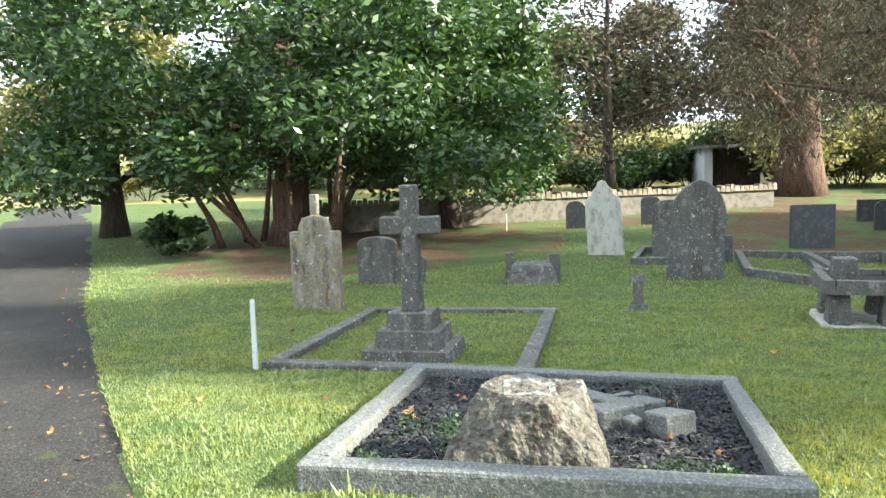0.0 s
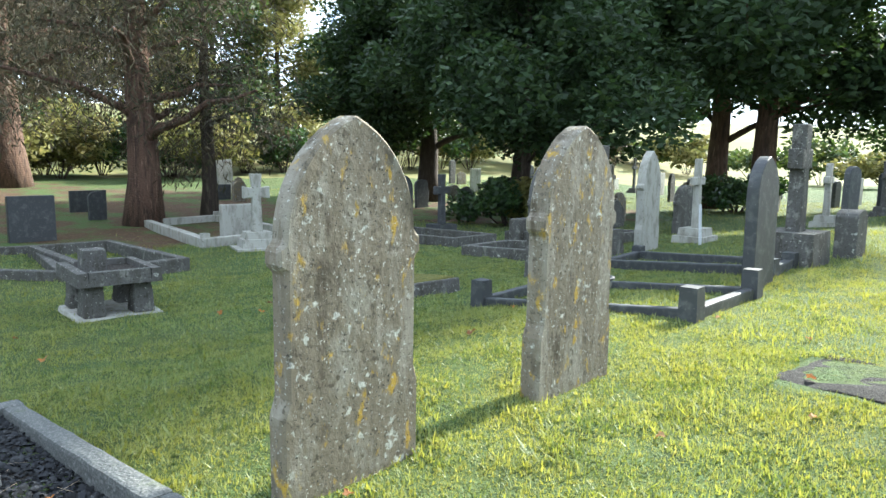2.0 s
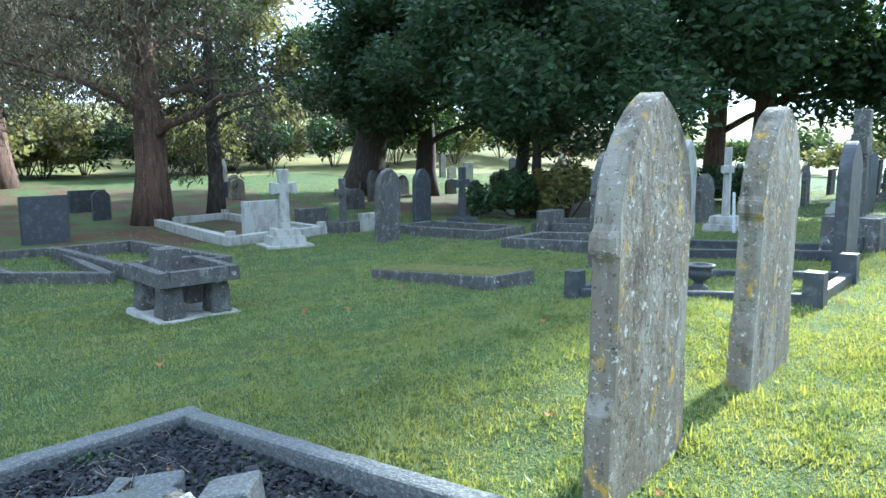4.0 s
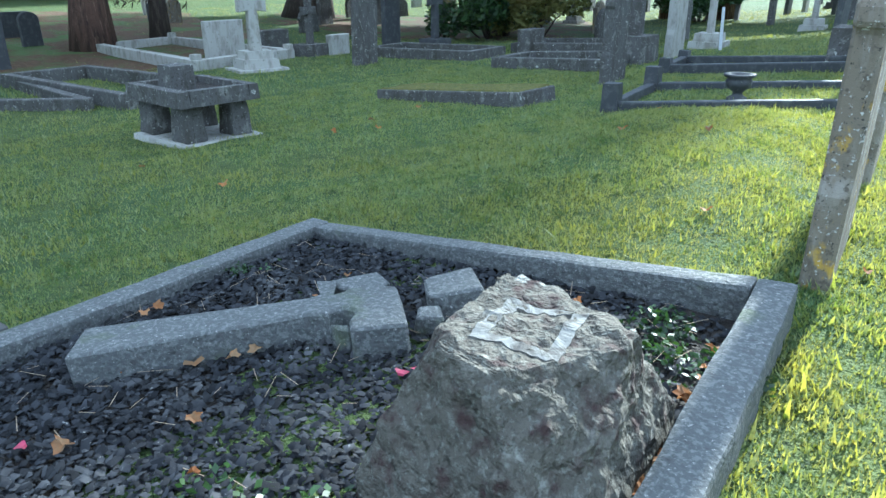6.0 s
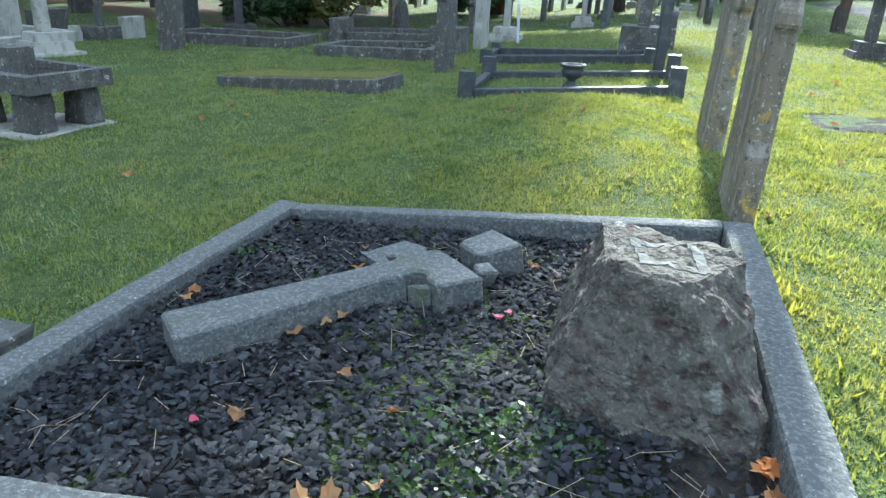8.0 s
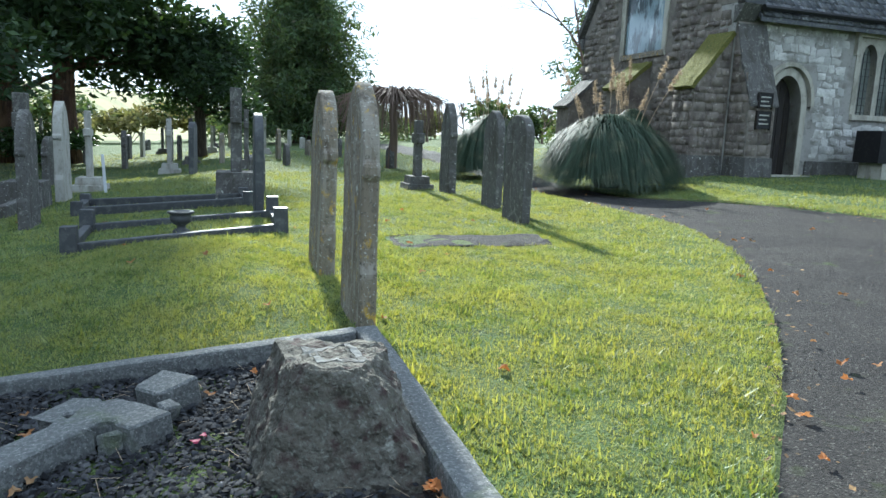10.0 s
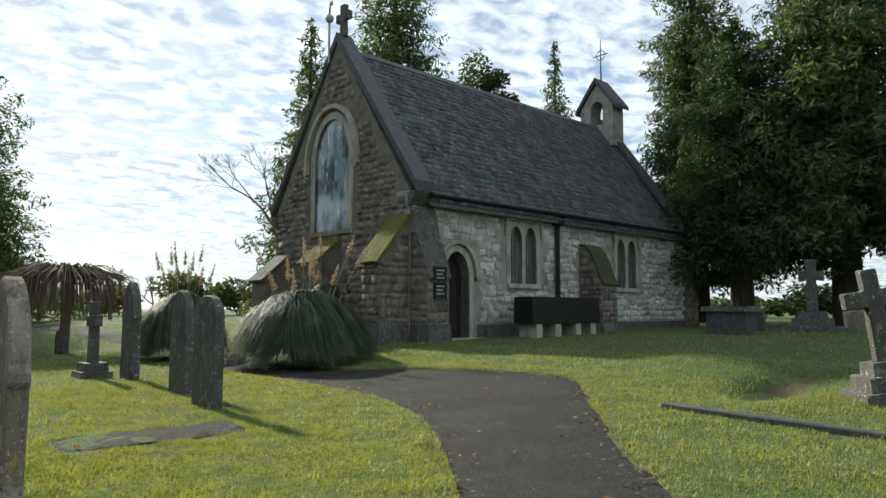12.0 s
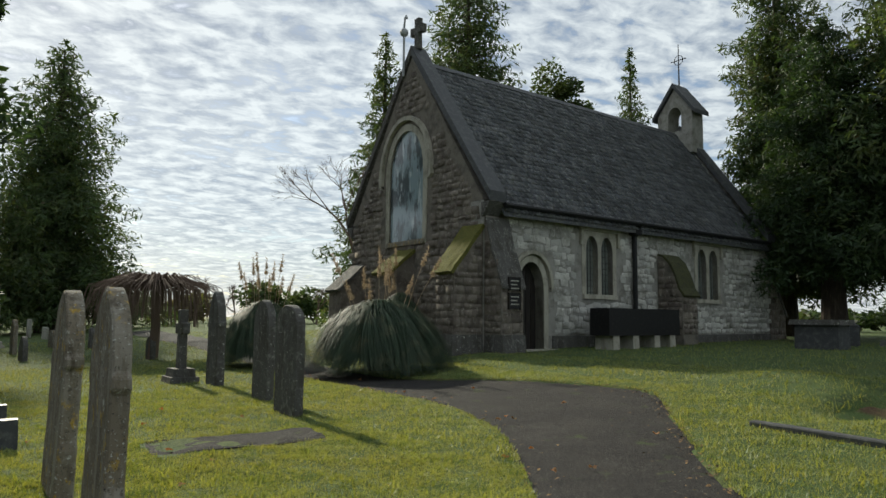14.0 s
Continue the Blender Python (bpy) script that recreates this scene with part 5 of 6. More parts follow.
def slating(seed):
    """Slates in courses; the lowest courses are slates of their own."""
    rng = random.Random(seed)
    y0, z0 = -0.30, EAVE - 0.28 * RISE + 0.10
    dy, dz = WID / 2 - y0, APEX - 0.12 - z0
    length = math.hypot(dy, dz)
    pitch = math.degrees(math.atan2(dz, dy))
    shape = np.array([(-0.5, 0, 0), (0.5, 0, 0), (0.5, 1, 0), (-0.5, 1, 0), (-0.5, 0, 1), (0.5, 0, 1), (0.5, 1, 0.3), (-0.5, 1, 0.3)], float)
    quads = np.array([(4, 5, 6, 7), (0, 1, 5, 4), (1, 2, 6, 5), (3, 0, 4, 7)])
    proto = arrays("slate", shape * np.array([0.245, 0.26, 0.042]), quads, M_SLATE)
    mesh = proto.data
    bpy.data.objects.remove(proto)
    roof = next(o for o in chapel.children if o.name == "roof")
    rest, rows = [], int(length / 0.2)
    for r in range(rows):
        for k in range(int((LEN - 0.95) / 0.25)):
            x = 0.6 + k * 0.25 + (r % 2) * 0.125 + rng.uniform(-0.006, 0.006)
            s = r * length / rows
            m = Matrix.Translation((x, y0 + dy * s / length, z0 + dz * s / length + 0.004)) @ pose(0, 0, 0, pitch + rng.uniform(-0.4, 0.6), 0, rng.uniform(-1.2, 1.2))
            if r < 6:
                ob = new("slate", mesh)
                ob.parent = roof
                ob.matrix_basis = m
            else:
                rest.append((np.array(m.to_3x3()) @ (shape * np.array([0.245, 0.26, 0.042 * rng.uniform(0.7, 1.5)])).T).T + np.array(m.translation))
    n = len(rest)
    ob = arrays("slate_field", np.concatenate(rest), (np.arange(n)[:, None, None] * 8 + quads[None]).reshape(-1, 4), M_SLATE_ALL, chapel)
    tagged(ob, "courses of small dark slates", kind="stuff")


walling(3)
slating(4)
# ---- trees ----
def leaves(name, blobs, count, size, mat, parent, seed, long=2.2, droop=0.0, up=0.3):
    """A crown: small leaf quads thrown over the shells of blobs (x, y, z, rx, ry, rz)."""
    rng = np.random.default_rng(seed)
    b = np.array(blobs, float)
    area = (b[:, 3] * b[:, 4] + b[:, 4] * b[:, 5] + b[:, 3] * b[:, 5])
    pick = rng.choice(len(b), count, p=area / area.sum())
    d = rng.normal(size=(count, 3))
    d /= np.linalg.norm(d, axis=1, keepdims=True)
    shell = rng.beta(4, 1.4, count)[:, None] * (1 + 0.12 * np.sin(d[:, :1] * 9 + d[:, 1:2] * 7 + pick[:, None]))
    p = b[pick, :3] + d * shell * b[pick, 3:]
    t = rng.normal(size=(count, 3)) + d * 0.6
    t[:, 2] = t[:, 2] * 0.6 - droop
    t /= np.linalg.norm(t, axis=1, keepdims=True)
    nrm = rng.normal(size=(count, 3)) * 0.7 + d * 0.5 + np.array([0, 0, up])
    s = np.cross(t, nrm)
    s /= np.linalg.norm(s, axis=1, keepdims=True) + 1e-6
    L = (size * rng.uniform(0.6, 1.4, count))[:, None]
    W = L / long
    q = np.stack([p - t * L, p + s * W, p + t * L, p - s * W], 1)
    ob = arrays(name, q.reshape(-1, 3), np.arange(count * 4).reshape(-1, 4), mat, parent)
    return ob


def limbs(root_r, height_, spread_, count, seed, lean=(0, 0), fork=0.35, sides=9):
    """A trunk with limbs, as one mesh, and the limbs' ends."""
    rng = random.Random(seed)
    bm = bmesh.new()
    n = 7
    trunk = [Vector((lean[0] * k / n + rng.uniform(-0.06, 0.06) * (k > 0), lean[1] * k / n + rng.uniform(-0.06, 0.06) * (k > 0), height_ * k / n - 0.15)) for k in range(n + 1)]
    tube(bm, trunk, [root_r * (1.25 if k == 0 else 1.0) * (1 - 0.75 * k / n) for k in range(n + 1)], sides + 3)
    ends = []
    for k in range(count):
        u = fork + (1 - fork) * (k + rng.random()) / count
        i = min(int(u * n), n - 1)
        p = trunk[i].lerp(trunk[i + 1], u * n - i)
        a = k * 2.4 + rng.uniform(-0.5, 0.5)
        reach = spread_ * rng.uniform(0.6, 1.1) * (1.1 - 0.5 * u)
        pts = [p]
        for j in range(1, 6):
            s = j / 5
            pts.append(p + Vector((math.cos(a) * reach * s + rng.uniform(-0.15, 0.15), math.sin(a) * reach * s + rng.uniform(-0.15, 0.15), reach * (0.55 * s - 0.25 * s * s) + rng.uniform(-0.1, 0.1))))
        r = root_r * 0.32 * (1.1 - 0.6 * u)
        tube(bm, pts, [r * (1 - 0.8 * j / 5) for j in range(6)], 6)
        ends.append(pts[-1])
        ends.append(pts[3])
    return bm, ends


def tree(x, y, h, root_r, spread_, mat_leaf, mat_bark, label, seed, count=9000, size=0.11, fork=0.3, blob=1.3, limbs_n=9, lean=(0, 0), long=2.2, droop=0.0, lift=0.0, flat=0.7):
    root = empty("tree", pose(x, y, gz(x, y)), label, "tree", "churchyard trees")
    bm, ends = limbs(root_r, h * 0.86, spread_, limbs_n, seed, lean, fork)
    part("trunk", bm, mat_bark, root, smooth=True)
    rng = random.Random(seed + 5)
    blobs = [(e.x, e.y, e.z + lift, blob * rng.uniform(0.7, 1.25), blob * rng.uniform(0.7, 1.25), blob * flat * rng.uniform(0.7, 1.2)) for e in ends]
    blobs.append((lean[0], lean[1], h * 0.85, spread_ * 0.5, spread_ * 0.5, h * 0.14))
    leaves("crown", blobs, count, size, mat_leaf, root, seed, long, droop)
    return root


def conifer(x, y, h, base, mat_leaf, label, seed, count=14000, size=0.16, bare=0.08, root_r=0.3, power=0.85, z=None):
    """A spire: whorls of drooping boughs, each hung with sprays."""
    rng = random.Random(seed)
    nr = np.random.default_rng(seed)
    root = empty("conifer", pose(x, y, gz(x, y) if z is None else z), label, "conifer", "tall conifers")
    bm = bmesh.new()
    tube(bm, [(0, 0, -0.2), (0.05, 0.03, h * 0.5), (0, 0, h * 0.98)], [root_r * 1.2, root_r * 0.6, 0.03], 10)
    blobs = []
    levels = max(14, int(h * 2.0))
    for k in range(levels):
        u = k / (levels - 1)
        z = h * (bare + (1 - bare) * u)
        r = base * (1 - u) ** power * rng.uniform(0.75, 1.15) + 0.12
        boughs = max(4, int(9 * (1 - u)) + 2)
        for j in range(boughs):
            a = j * math.tau / boughs + rng.uniform(-0.4, 0.4) + k
            rr = r * rng.uniform(0.7, 1.15)
            for s in (0.35, 0.68, 1.0):
                w = 0.14 + rr * 0.26 * (1.3 - s * 0.6)
                blobs.append((math.cos(a) * rr * s, math.sin(a) * rr * s, z - rr * 0.26 * s * s + rng.uniform(-0.3, 0.3), w, w, w * 0.7))
            if rr > 1.0 and j % 2 == 0:
                tube(bm, [(0, 0, z + 0.1), (math.cos(a) * rr * 0.8, math.sin(a) * rr * 0.8, z - rr * 0.15)], [0.05, 0.015], 5)
    part("trunk", bm, M_BARK_DARK, root)
    leaves("foliage", blobs, count, size * 1.15, mat_leaf, root, seed, 4.2, 0.7, 0.1)
    return root


def bush(x, y, r, h, mat_leaf, label, seed, count=3500, size=0.07, name="shrub"):
    root = empty(name, pose(x, y, gz(x, y)), label, "shrub", "shrubs")
    rng = random.Random(seed)
    bm = bmesh.new()
    blobs = []
    for k in range(9):
        a, s = rng.uniform(0, math.tau), rng.uniform(0.2, 0.8)
        e = (math.cos(a) * r * s, math.sin(a) * r * s, h * rng.uniform(0.35, 0.8))
        tube(bm, [(e[0] * 0.1, e[1] * 0.1, -0.1), (e[0] * 0.5, e[1] * 0.5, e[2] * 0.6), e], [0.03, 0.022, 0.01], 5)
        blobs.append((*e, r * rng.uniform(0.3, 0.5), r * rng.uniform(0.3, 0.5), h * rng.uniform(0.2, 0.34)))
    part("woody_base", bm, M_BARK_DARK, root)
    leaves("foliage", blobs, count, size, mat_leaf, root, seed)
    return root


def bare_tree(x, y, h, label, seed, spread_=0.45, levels=5, r0=0.12, z=None, name="bare_tree"):
    """A leafless tree: forking twigs."""
    rng = random.Random(seed)
    root = empty(name, pose(x, y, gz(x, y) if z is None else z), label, "tree", "leafless trees")
    bm = bmesh.new()

    def grow(p, d, length, r, level):
        q = p + d * length
        mid = (p + q) / 2 + Vector((rng.uniform(-1, 1), rng.uniform(-1, 1), rng.uniform(-1, 1))) * length * 0.06
        tube(bm, [p, mid, q], [r, r * 0.85, r * 0.65], 5 if level > 2 else 3)
        if level:
            for _ in range(3 if level > 1 else 4):
                e = (d + Vector((rng.uniform(-1, 1), rng.uniform(-1, 1), rng.uniform(-0.5, 0.8))) * spread_ * 1.5).normalized()
                grow(q, e, length * rng.uniform(0.6, 0.85), r * 0.58, level - 1)

    grow(Vector((0, 0, -0.1)), Vector((0, 0, 1)), h * 0.26, r0, levels)
    part("branchwork", bm, M_TWIG, root)
    return root


# great evergreen at the bend of the path, with its bare under-stems
big = empty("evergreen_tree", pose(-17.5, -10.5, gz(-17.5, -10.5)), "huge glossy evergreen spreading low over bare stems", "tree")
bm, ends = limbs(0.75, 6.5, 5.0, 12, 3, (0.2, 0.3), 0.3)
part("trunk", bm, M_BARK, big, "thick red-brown trunk", smooth=True)
srng = random.Random(8)
for k in range(12):
    a = k * 0.52 + 0.2
    bm = bmesh.new()
    p = Vector((math.cos(a) * srng.uniform(1.0, 2.2), math.sin(a) * srng.uniform(1.0, 2.4), -0.1))
    d = Vector((math.cos(a + srng.uniform(-0.9, 0.9)), math.sin(a + srng.uniform(-0.9, 0.9)), 0)) * srng.uniform(0.8, 2.0)
    tube(bm, [p, p + d * 0.25 + Vector((0.1, 0.1, 0.9)), p + d * 0.6 + Vector((0, 0, 1.8)), p + d + Vector((0, 0, 3.2))], [0.13, 0.10, 0.085, 0.05], 7)
    part("stem", bm, M_BARK, big, smooth=True)
blobs = []
for k in range(80):
    a, r = srng.uniform(0, math.tau), 6.6 * srng.random() ** 0.5
    blobs.append((math.cos(a) * r * 0.9, math.sin(a) * r * 1.25, srng.uniform(2.4, 8.5) - 0.10 * r, 1.5, 1.6, 1.0))
leaves("crown", blobs, 60000, 0.13, M_LEAF, big, 21, 2.4, 0.15)
bush(-15.6, -13.6, 1.0, 1.2, M_LEAF, "glossy green shrub at the foot of the tree", 5, 1500, 0.11)
bush(-14.4, -12.3, 0.6, 0.5, M_LEAF, "low green shoots in needle litter", 6, 500, 0.10)
tree(-20.5, -19.5, 9, 0.5, 4.5, M_OLIVE, M_BARK_DARK, "broad pale-green evergreen over the path", 31, 26000, 0.13, 0.2, 2.0, 12)
tree(-21.5, -6.2, 10.5, 0.4, 4.6, M_LEAF, M_BARK_DARK, "dark evergreen behind the stone wall", 33, 40000, 0.13, 0.16, 2.1, 16)
tree(-29.0, -0.6, 11.5, 0.3, 4.2, M_YEW_BROWN, M_BARK_DARK, "thin brownish conifer by the wall", 34, 5500, 0.12, 0.2, 1.9, 16, droop=0.4)
# old yews with red trunks and hanging brown sprays
tree(-31.5, 7.8, 15, 1.0, 6.0, M_YEW_BROWN, M_BARK, "old yew with a torn red-brown trunk", 35, 42000, 0.15, 0.2, 2.6, 20, droop=1.0, long=7, lift=-0.6, flat=1.0)
tree(-16.8, 7.3, 12, 0.48, 3.9, M_YEW_BROWN, M_BARK, "tall red-trunked yew hung with brown sprays", 36, 30000, 0.12, 0.22, 1.8, 22, droop=1.0, long=7, lift=-0.5, flat=1.0)
tree(-17.4, 9.6, 9, 0.26, 2.2, M_YEW, M_BARK_DARK, "ivy-clad dark tree", 37, 1500, 0.10, 0.3, 1.0, 9, droop=0.3)
tree(-21.0, 19.0, 10, 0.9, 2.8, M_YEW, M_BARK_DARK, "massive dark yew", 38, 26000, 0.13, 0.3, 1.5, 14, lean=(1.2, 1.0))
tree(-19.0, 21.0, 10, 0.5, 5.5, M_YEW, M_BARK_DARK, "broad dark yew with low branches", 39, 34000, 0.13, 0.24, 2.0, 14)
tree(-13.0, 19.5, 9.5, 0.28, 5.0, M_YEW, M_BARK_DARK, "dark spreading yew over the graves", 40, 34000, 0.13, 0.27, 1.9, 14)
tree(-10.3, 16.2, 8.5, 0.18, 4.6, M_YEW, M_BARK_DARK, "many-stemmed evergreen with low leaning stems", 41, 30000, 0.11, 0.22, 1.7, 12)
tree(-8.6, 27.0, 15, 0.45, 6.5, M_YEW, M_BARK, "tall yew with twin red trunks", 42, 50000, 0.16, 0.2, 2.3, 18)
great = tree(-6.6, 26.4, 18, 0.46, 6.5, M_YEW, M_BARK, "towering dark yew with a red trunk", 43, 46000, 0.17, 0.2, 2.3, 20)
srng = random.Random(43)
# unseen high boughs, added to throw shade on the plot and west lawn
leaves("upper_crown", [(srng.uniform(-6.0, 6.1), srng.uniform(-3.5, 3.5), srng.uniform(8.0, 18.0), 1.5, 1.5, 1.0) for _ in range(60)] + [(srng.uniform(4.4, 6.2), srng.uniform(-2.5, 2.5), srng.uniform(11.0, 17.0), 1.2, 1.2, 0.9) for _ in range(10)], 50000, 0.2, M_YEW, great, 44)
bush(-10.2, 15.2, 1.6, 1.5, M_LEAF, "leafy green shrub under the trees", 44, 4500, 0.09)
bush(-6.9, 24.5, 2.0, 1.4, M_LEAF, "dense shrub at the foot of the yews", 45, 4000, 0.10)
bush(-8.9, 15.6, 1.3, 1.6, M_OLIVE, "sunlit pale-green shrub", 46, 3000, 0.09)
# sunlit scrub and hedges beyond
srng = random.Random(77)
for k in range(34):
    a = k / 33
    sx, sy = -46 + srng.uniform(-6, 6) + 18 * a * a, -34 + 84 * a
    bush(sx, sy, srng.uniform(2.5, 4.5), srng.uniform(2.0, 5.0), srng.choice([M_OLIVE, M_OLIVE, M_LEAF, M_YEW_BROWN]), "scrub at the edge of the churchyard", 100 + k, 2600, 0.17)
for k in range(14):
    bush(-37 + srng.uniform(-2, 2), -4 + k * 2.6, 2.4, srng.uniform(2.2, 4.4), M_LEAF if k % 3 else M_OLIVE, "laurel hedge beyond the yews", 150 + k, 2800, 0.15)
for k in range(13):
    tree(-50 + srng.uniform(-6, 6), -30 + k * 6.5, srng.uniform(11, 16), 0.35, 5.0, srng.choice([M_OLIVE, M_CONIFER, M_YEW_BROWN]), M_BARK_DARK, "woodland tree beyond the churchyard", 200 + k, 9000, 0.24, 0.2, 2.4, 10)
# tall conifers and the weeping tree to the north-east
conifer(5.0, 51.0, 21.6, 6.4, M_CONIFER, "tall dark conifer beyond the graves", 51, 70000, 0.2, 0.14, 0.7, 0.6, z=-0.8)
tree(-1.8, 27.5, 5.8, 0.3, 3.0, M_YEW, M_BARK_DARK, "domed dark tree", 52, 12000, 0.12, 0.35, 1.3, 10)
weep = empty("weeping_tree", pose(4.2, 17.5, gz(4.2, 17.5)), "leafless weeping tree with a mushroom crown", "tree")
bm = bmesh.new()
tube(bm, [(0, 0, -0.1), (0.05, 0, 1.0), (0, 0.05, 2.0)], [0.16, 0.13, 0.12], 9)
for k in range(420):
    a, r = srng.uniform(0, math.tau), srng.uniform(0.5, 1.9)
    c, s = math.cos(a), math.sin(a)
    tube(bm, [(0, 0, 1.95), (c * r * 0.5, s * r * 0.5, 2.35 + srng.uniform(-0.1, 0.15)), (c * r, s * r, 2.1 + srng.uniform(-0.2, 0.1)), (c * r * 1.12, s * r * 1.12, 1.2 + srng.uniform(-0.3, 0.3))], [0.028, 0.018, 0.011, 0.005], 4)
part("branchwork", bm, M_TWIG, weep)
# behind and right of the chapel
conifer(23.8, 28.0, 25.0, 3.9, M_CONIFER, "tall open conifer behind the chapel", 53, 44000, 0.17, 0.2, 0.45, 0.6)
conifer(16.1, 24.7, 14.6, 2.7, M_CONIFER, "slender conifer behind the gable", 54, 36000, 0.125, 0.06, 0.3, 0.75)
tree(28.9, 26.2, 17.0, 0.3, 2.6, M_CONIFER, M_BARK_DARK, "crooked pine above the roof", 55, 9000, 0.13, 0.7, 0.9, 8)
conifer(35.2, 25.1, 18.5, 2.8, M_CONIFER, "small conifer beyond the bellcote", 56, 24000, 0.15, 0.2, 0.3)
conifer(30.0, 12.4, 20.5, 3.2, M_CONIFER, "tall conifer beside the chapel", 57, 64000, 0.135, 0.12, 0.4, 0.5)
conifer(26.8, 8.9, 12.6, 3.1, M_YEW, "broad dark cypress beside the graves", 58, 64000, 0.12, 0.25, 0.42, 0.42)
conifer(28.6, 5.6, 21.0, 4.0, M_CONIFER, "towering conifer with green tips", 59, 76000, 0.145, 0.18, 0.5, 0.5)
conifer(30.5, 0.5, 17.0, 4.2, M_YEW, "dark conifer at the edge of the churchyard", 60, 50000, 0.155, 0.18, 0.5, 0.5)
bare_tree(22.5, 1.2, 6.0, "leafless shrub tree in front of the conifers", 61, 0.6, 5, 0.10)
bare_tree(12.5, 20.5, 9.5, "leafless tree behind the chapel gable", 62, 0.5, 6, 0.14)
for k in range(9):
    bare_tree(-2 + k * 4.2 + srng.uniform(-1, 1), 52 + srng.uniform(-6, 10), srng.uniform(4.5, 7), "leafless tree on the skyline", 300 + k, 0.6, 4, 0.12, name="bare_tree")
for k in range(16):
    bush(-36 + k * 5.5, 62 + srng.uniform(-5, 8), 4.0, srng.uniform(2.5, 4.5), srng.choice([M_OLIVE, M_CONIFER]), "far hedge beyond the graves", 400 + k, 1500, 0.3, "hedge")
for k in range(9):
    bush(38 + srng.uniform(-1, 1), -11 + k * 2.7, 1.9, srng.uniform(1.7, 2.4), srng.choice([M_YEW, M_OLIVE, M_CONIFER]), "dark hedge behind the chapel graves", 460 + k, 1500, 0.14, "hedge")
for k in range(14):
    bush(50 + srng.uniform(-3, 3), -22 + k * 3.6, 2.6, 1.5, M_CONIFER, "far clipped hedge", 430 + k, 1200, 0.25, "hedge")


def pampas(x, y, r, h, seed, plumes):
    root = empty("pampas_grass", pose(x, y, gz(x, y)), "great clump of arching pampas grass", "ornamental grass", "pampas clumps")
    rng = np.random.default_rng(seed)
    n, k = 15000, 9
    a, lean = rng.uniform(0, math.tau, n), rng.beta(1.6, 0.9, n)
    u = np.linspace(0, 1, k)[None]
    # blades rise, arch over and hang to the ground round the rim
    reach = (r * (0.14 + 0.88 * lean) * rng.uniform(0.85, 1.1, n))[:, None]
    tall = (h * (1.0 - 0.22 * lean ** 2) * np.where(rng.random(n) < 0.35, rng.uniform(0.4, 0.8, n), rng.uniform(0.84, 1.1, n)))[:, None]
    rad = 0.14 * r * (1 - u) * lean[:, None] + reach * u ** 1.25
    drop = (lean ** 0.8 * rng.uniform(0.86, 1.02, n))[:, None]
    z = tall * (1 - (1 - np.minimum(u / 0.6, 1)) ** 2 - drop * np.clip((u - 0.55) / 0.45, 0, 1) ** 1.8)
    z = np.maximum(z, 0.03)
    wob = a[:, None] + 0.15 * np.sin(u * 3 + a[:, None] * 7)
    c = np.stack([np.cos(wob) * rad, np.sin(wob) * rad, z], -1)
    side = np.stack([-np.sin(wob), np.cos(wob), 0 * wob], -1) * (0.011 * (1 - u ** 2 * 0.9))[..., None]
    q = np.stack([c - side, c + side], 2)
    idx = np.arange(n * k * 2).reshape(n, k, 2)
    quads = np.stack([idx[:, :-1, 0], idx[:, :-1, 1], idx[:, 1:, 1], idx[:, 1:, 0]], -1).reshape(-1, 4)
    arrays("blade_tuft", q.reshape(-1, 3), quads, M_PAMPAS, root)
    pr = random.Random(seed)
    for j in range(plumes):
        a, s = pr.uniform(0, math.tau), pr.uniform(0.1, 0.55)
        top = Vector((math.cos(a) * r * s * 1.5, math.sin(a) * r * s * 1.5, h * pr.uniform(1.35, 1.9)))
        bm = bmesh.new()
        base = Vector((math.cos(a) * r * 0.15, math.sin(a) * r * 0.15, 0.1))
        knee = base.lerp(top, 0.6) + Vector((0, 0, 0.15))
        tube(bm, [base, knee, top], [0.008, 0.006, 0.004], 4)
        d = (top - knee).normalized()
        stalk = part("plume", bm, M_PLUME, root, "dry feathery plume on a tall stalk")
        bl = [tuple(top - d * 0.12 * i) + (0.012 + 0.012 * i, 0.012 + 0.012 * i, 0.07) for i in range(4)]
        leaves("feather", bl, 110, 0.05, M_PLUME, stalk, seed + j, 6, -0.3)


pampas(6.7, 8.85, 1.6, 1.4, 71, 9)
pampas(5.7, 12.9, 1.2, 1.45, 72, 12)
pampas(8.9, 11.6, 0.8, 1.5, 73, 7)

# ---- dry stone wall and hut to the west ----
wall = empty("wall_west", pose(-23.9, -1.3, -0.3, 0, 0, 112), "low mossy dry-stone boundary wall", "stone wall")
tagged(wall, kind="structure")
srng = random.Random(5)
part("core", block(-11.5, 7.5, -0.16, 0.16, -0.5, 0.85, 0.03, 0.02, 0.01), M_MORTAR_G, wall)
protos = []
for k in range(6):
    bm = bmesh.new()
    box(bm, -0.17, 0.17, -0.06, 0.06, -0.075, 0.075, 0.02)
    rough(bm, 0.03, 5, k * 3.1)
    me = bpy.data.meshes.new("stone")
    bm.to_mesh(me)
    bm.free()
    me.materials.append(M_STONE_WARM)
    protos.append(me)
for row in range(7):
    for k in range(40):
        ob = new("stone", srng.choice(protos))
        ob.parent = wall
        ob.matrix_basis = pose(-11.2 + k * 0.47 + (row % 2) * 0.2 + srng.uniform(-0.05, 0.05), 0.17 + srng.uniform(-0.02, 0.02), -0.25 + row * 0.17 + srng.uniform(-0.02, 0.02), 0, srng.uniform(-6, 6), 0) @ Matrix.Diagonal((srng.uniform(0.8, 1.3), 1, srng.uniform(0.8, 1.15), 1))
bm = bmesh.new()
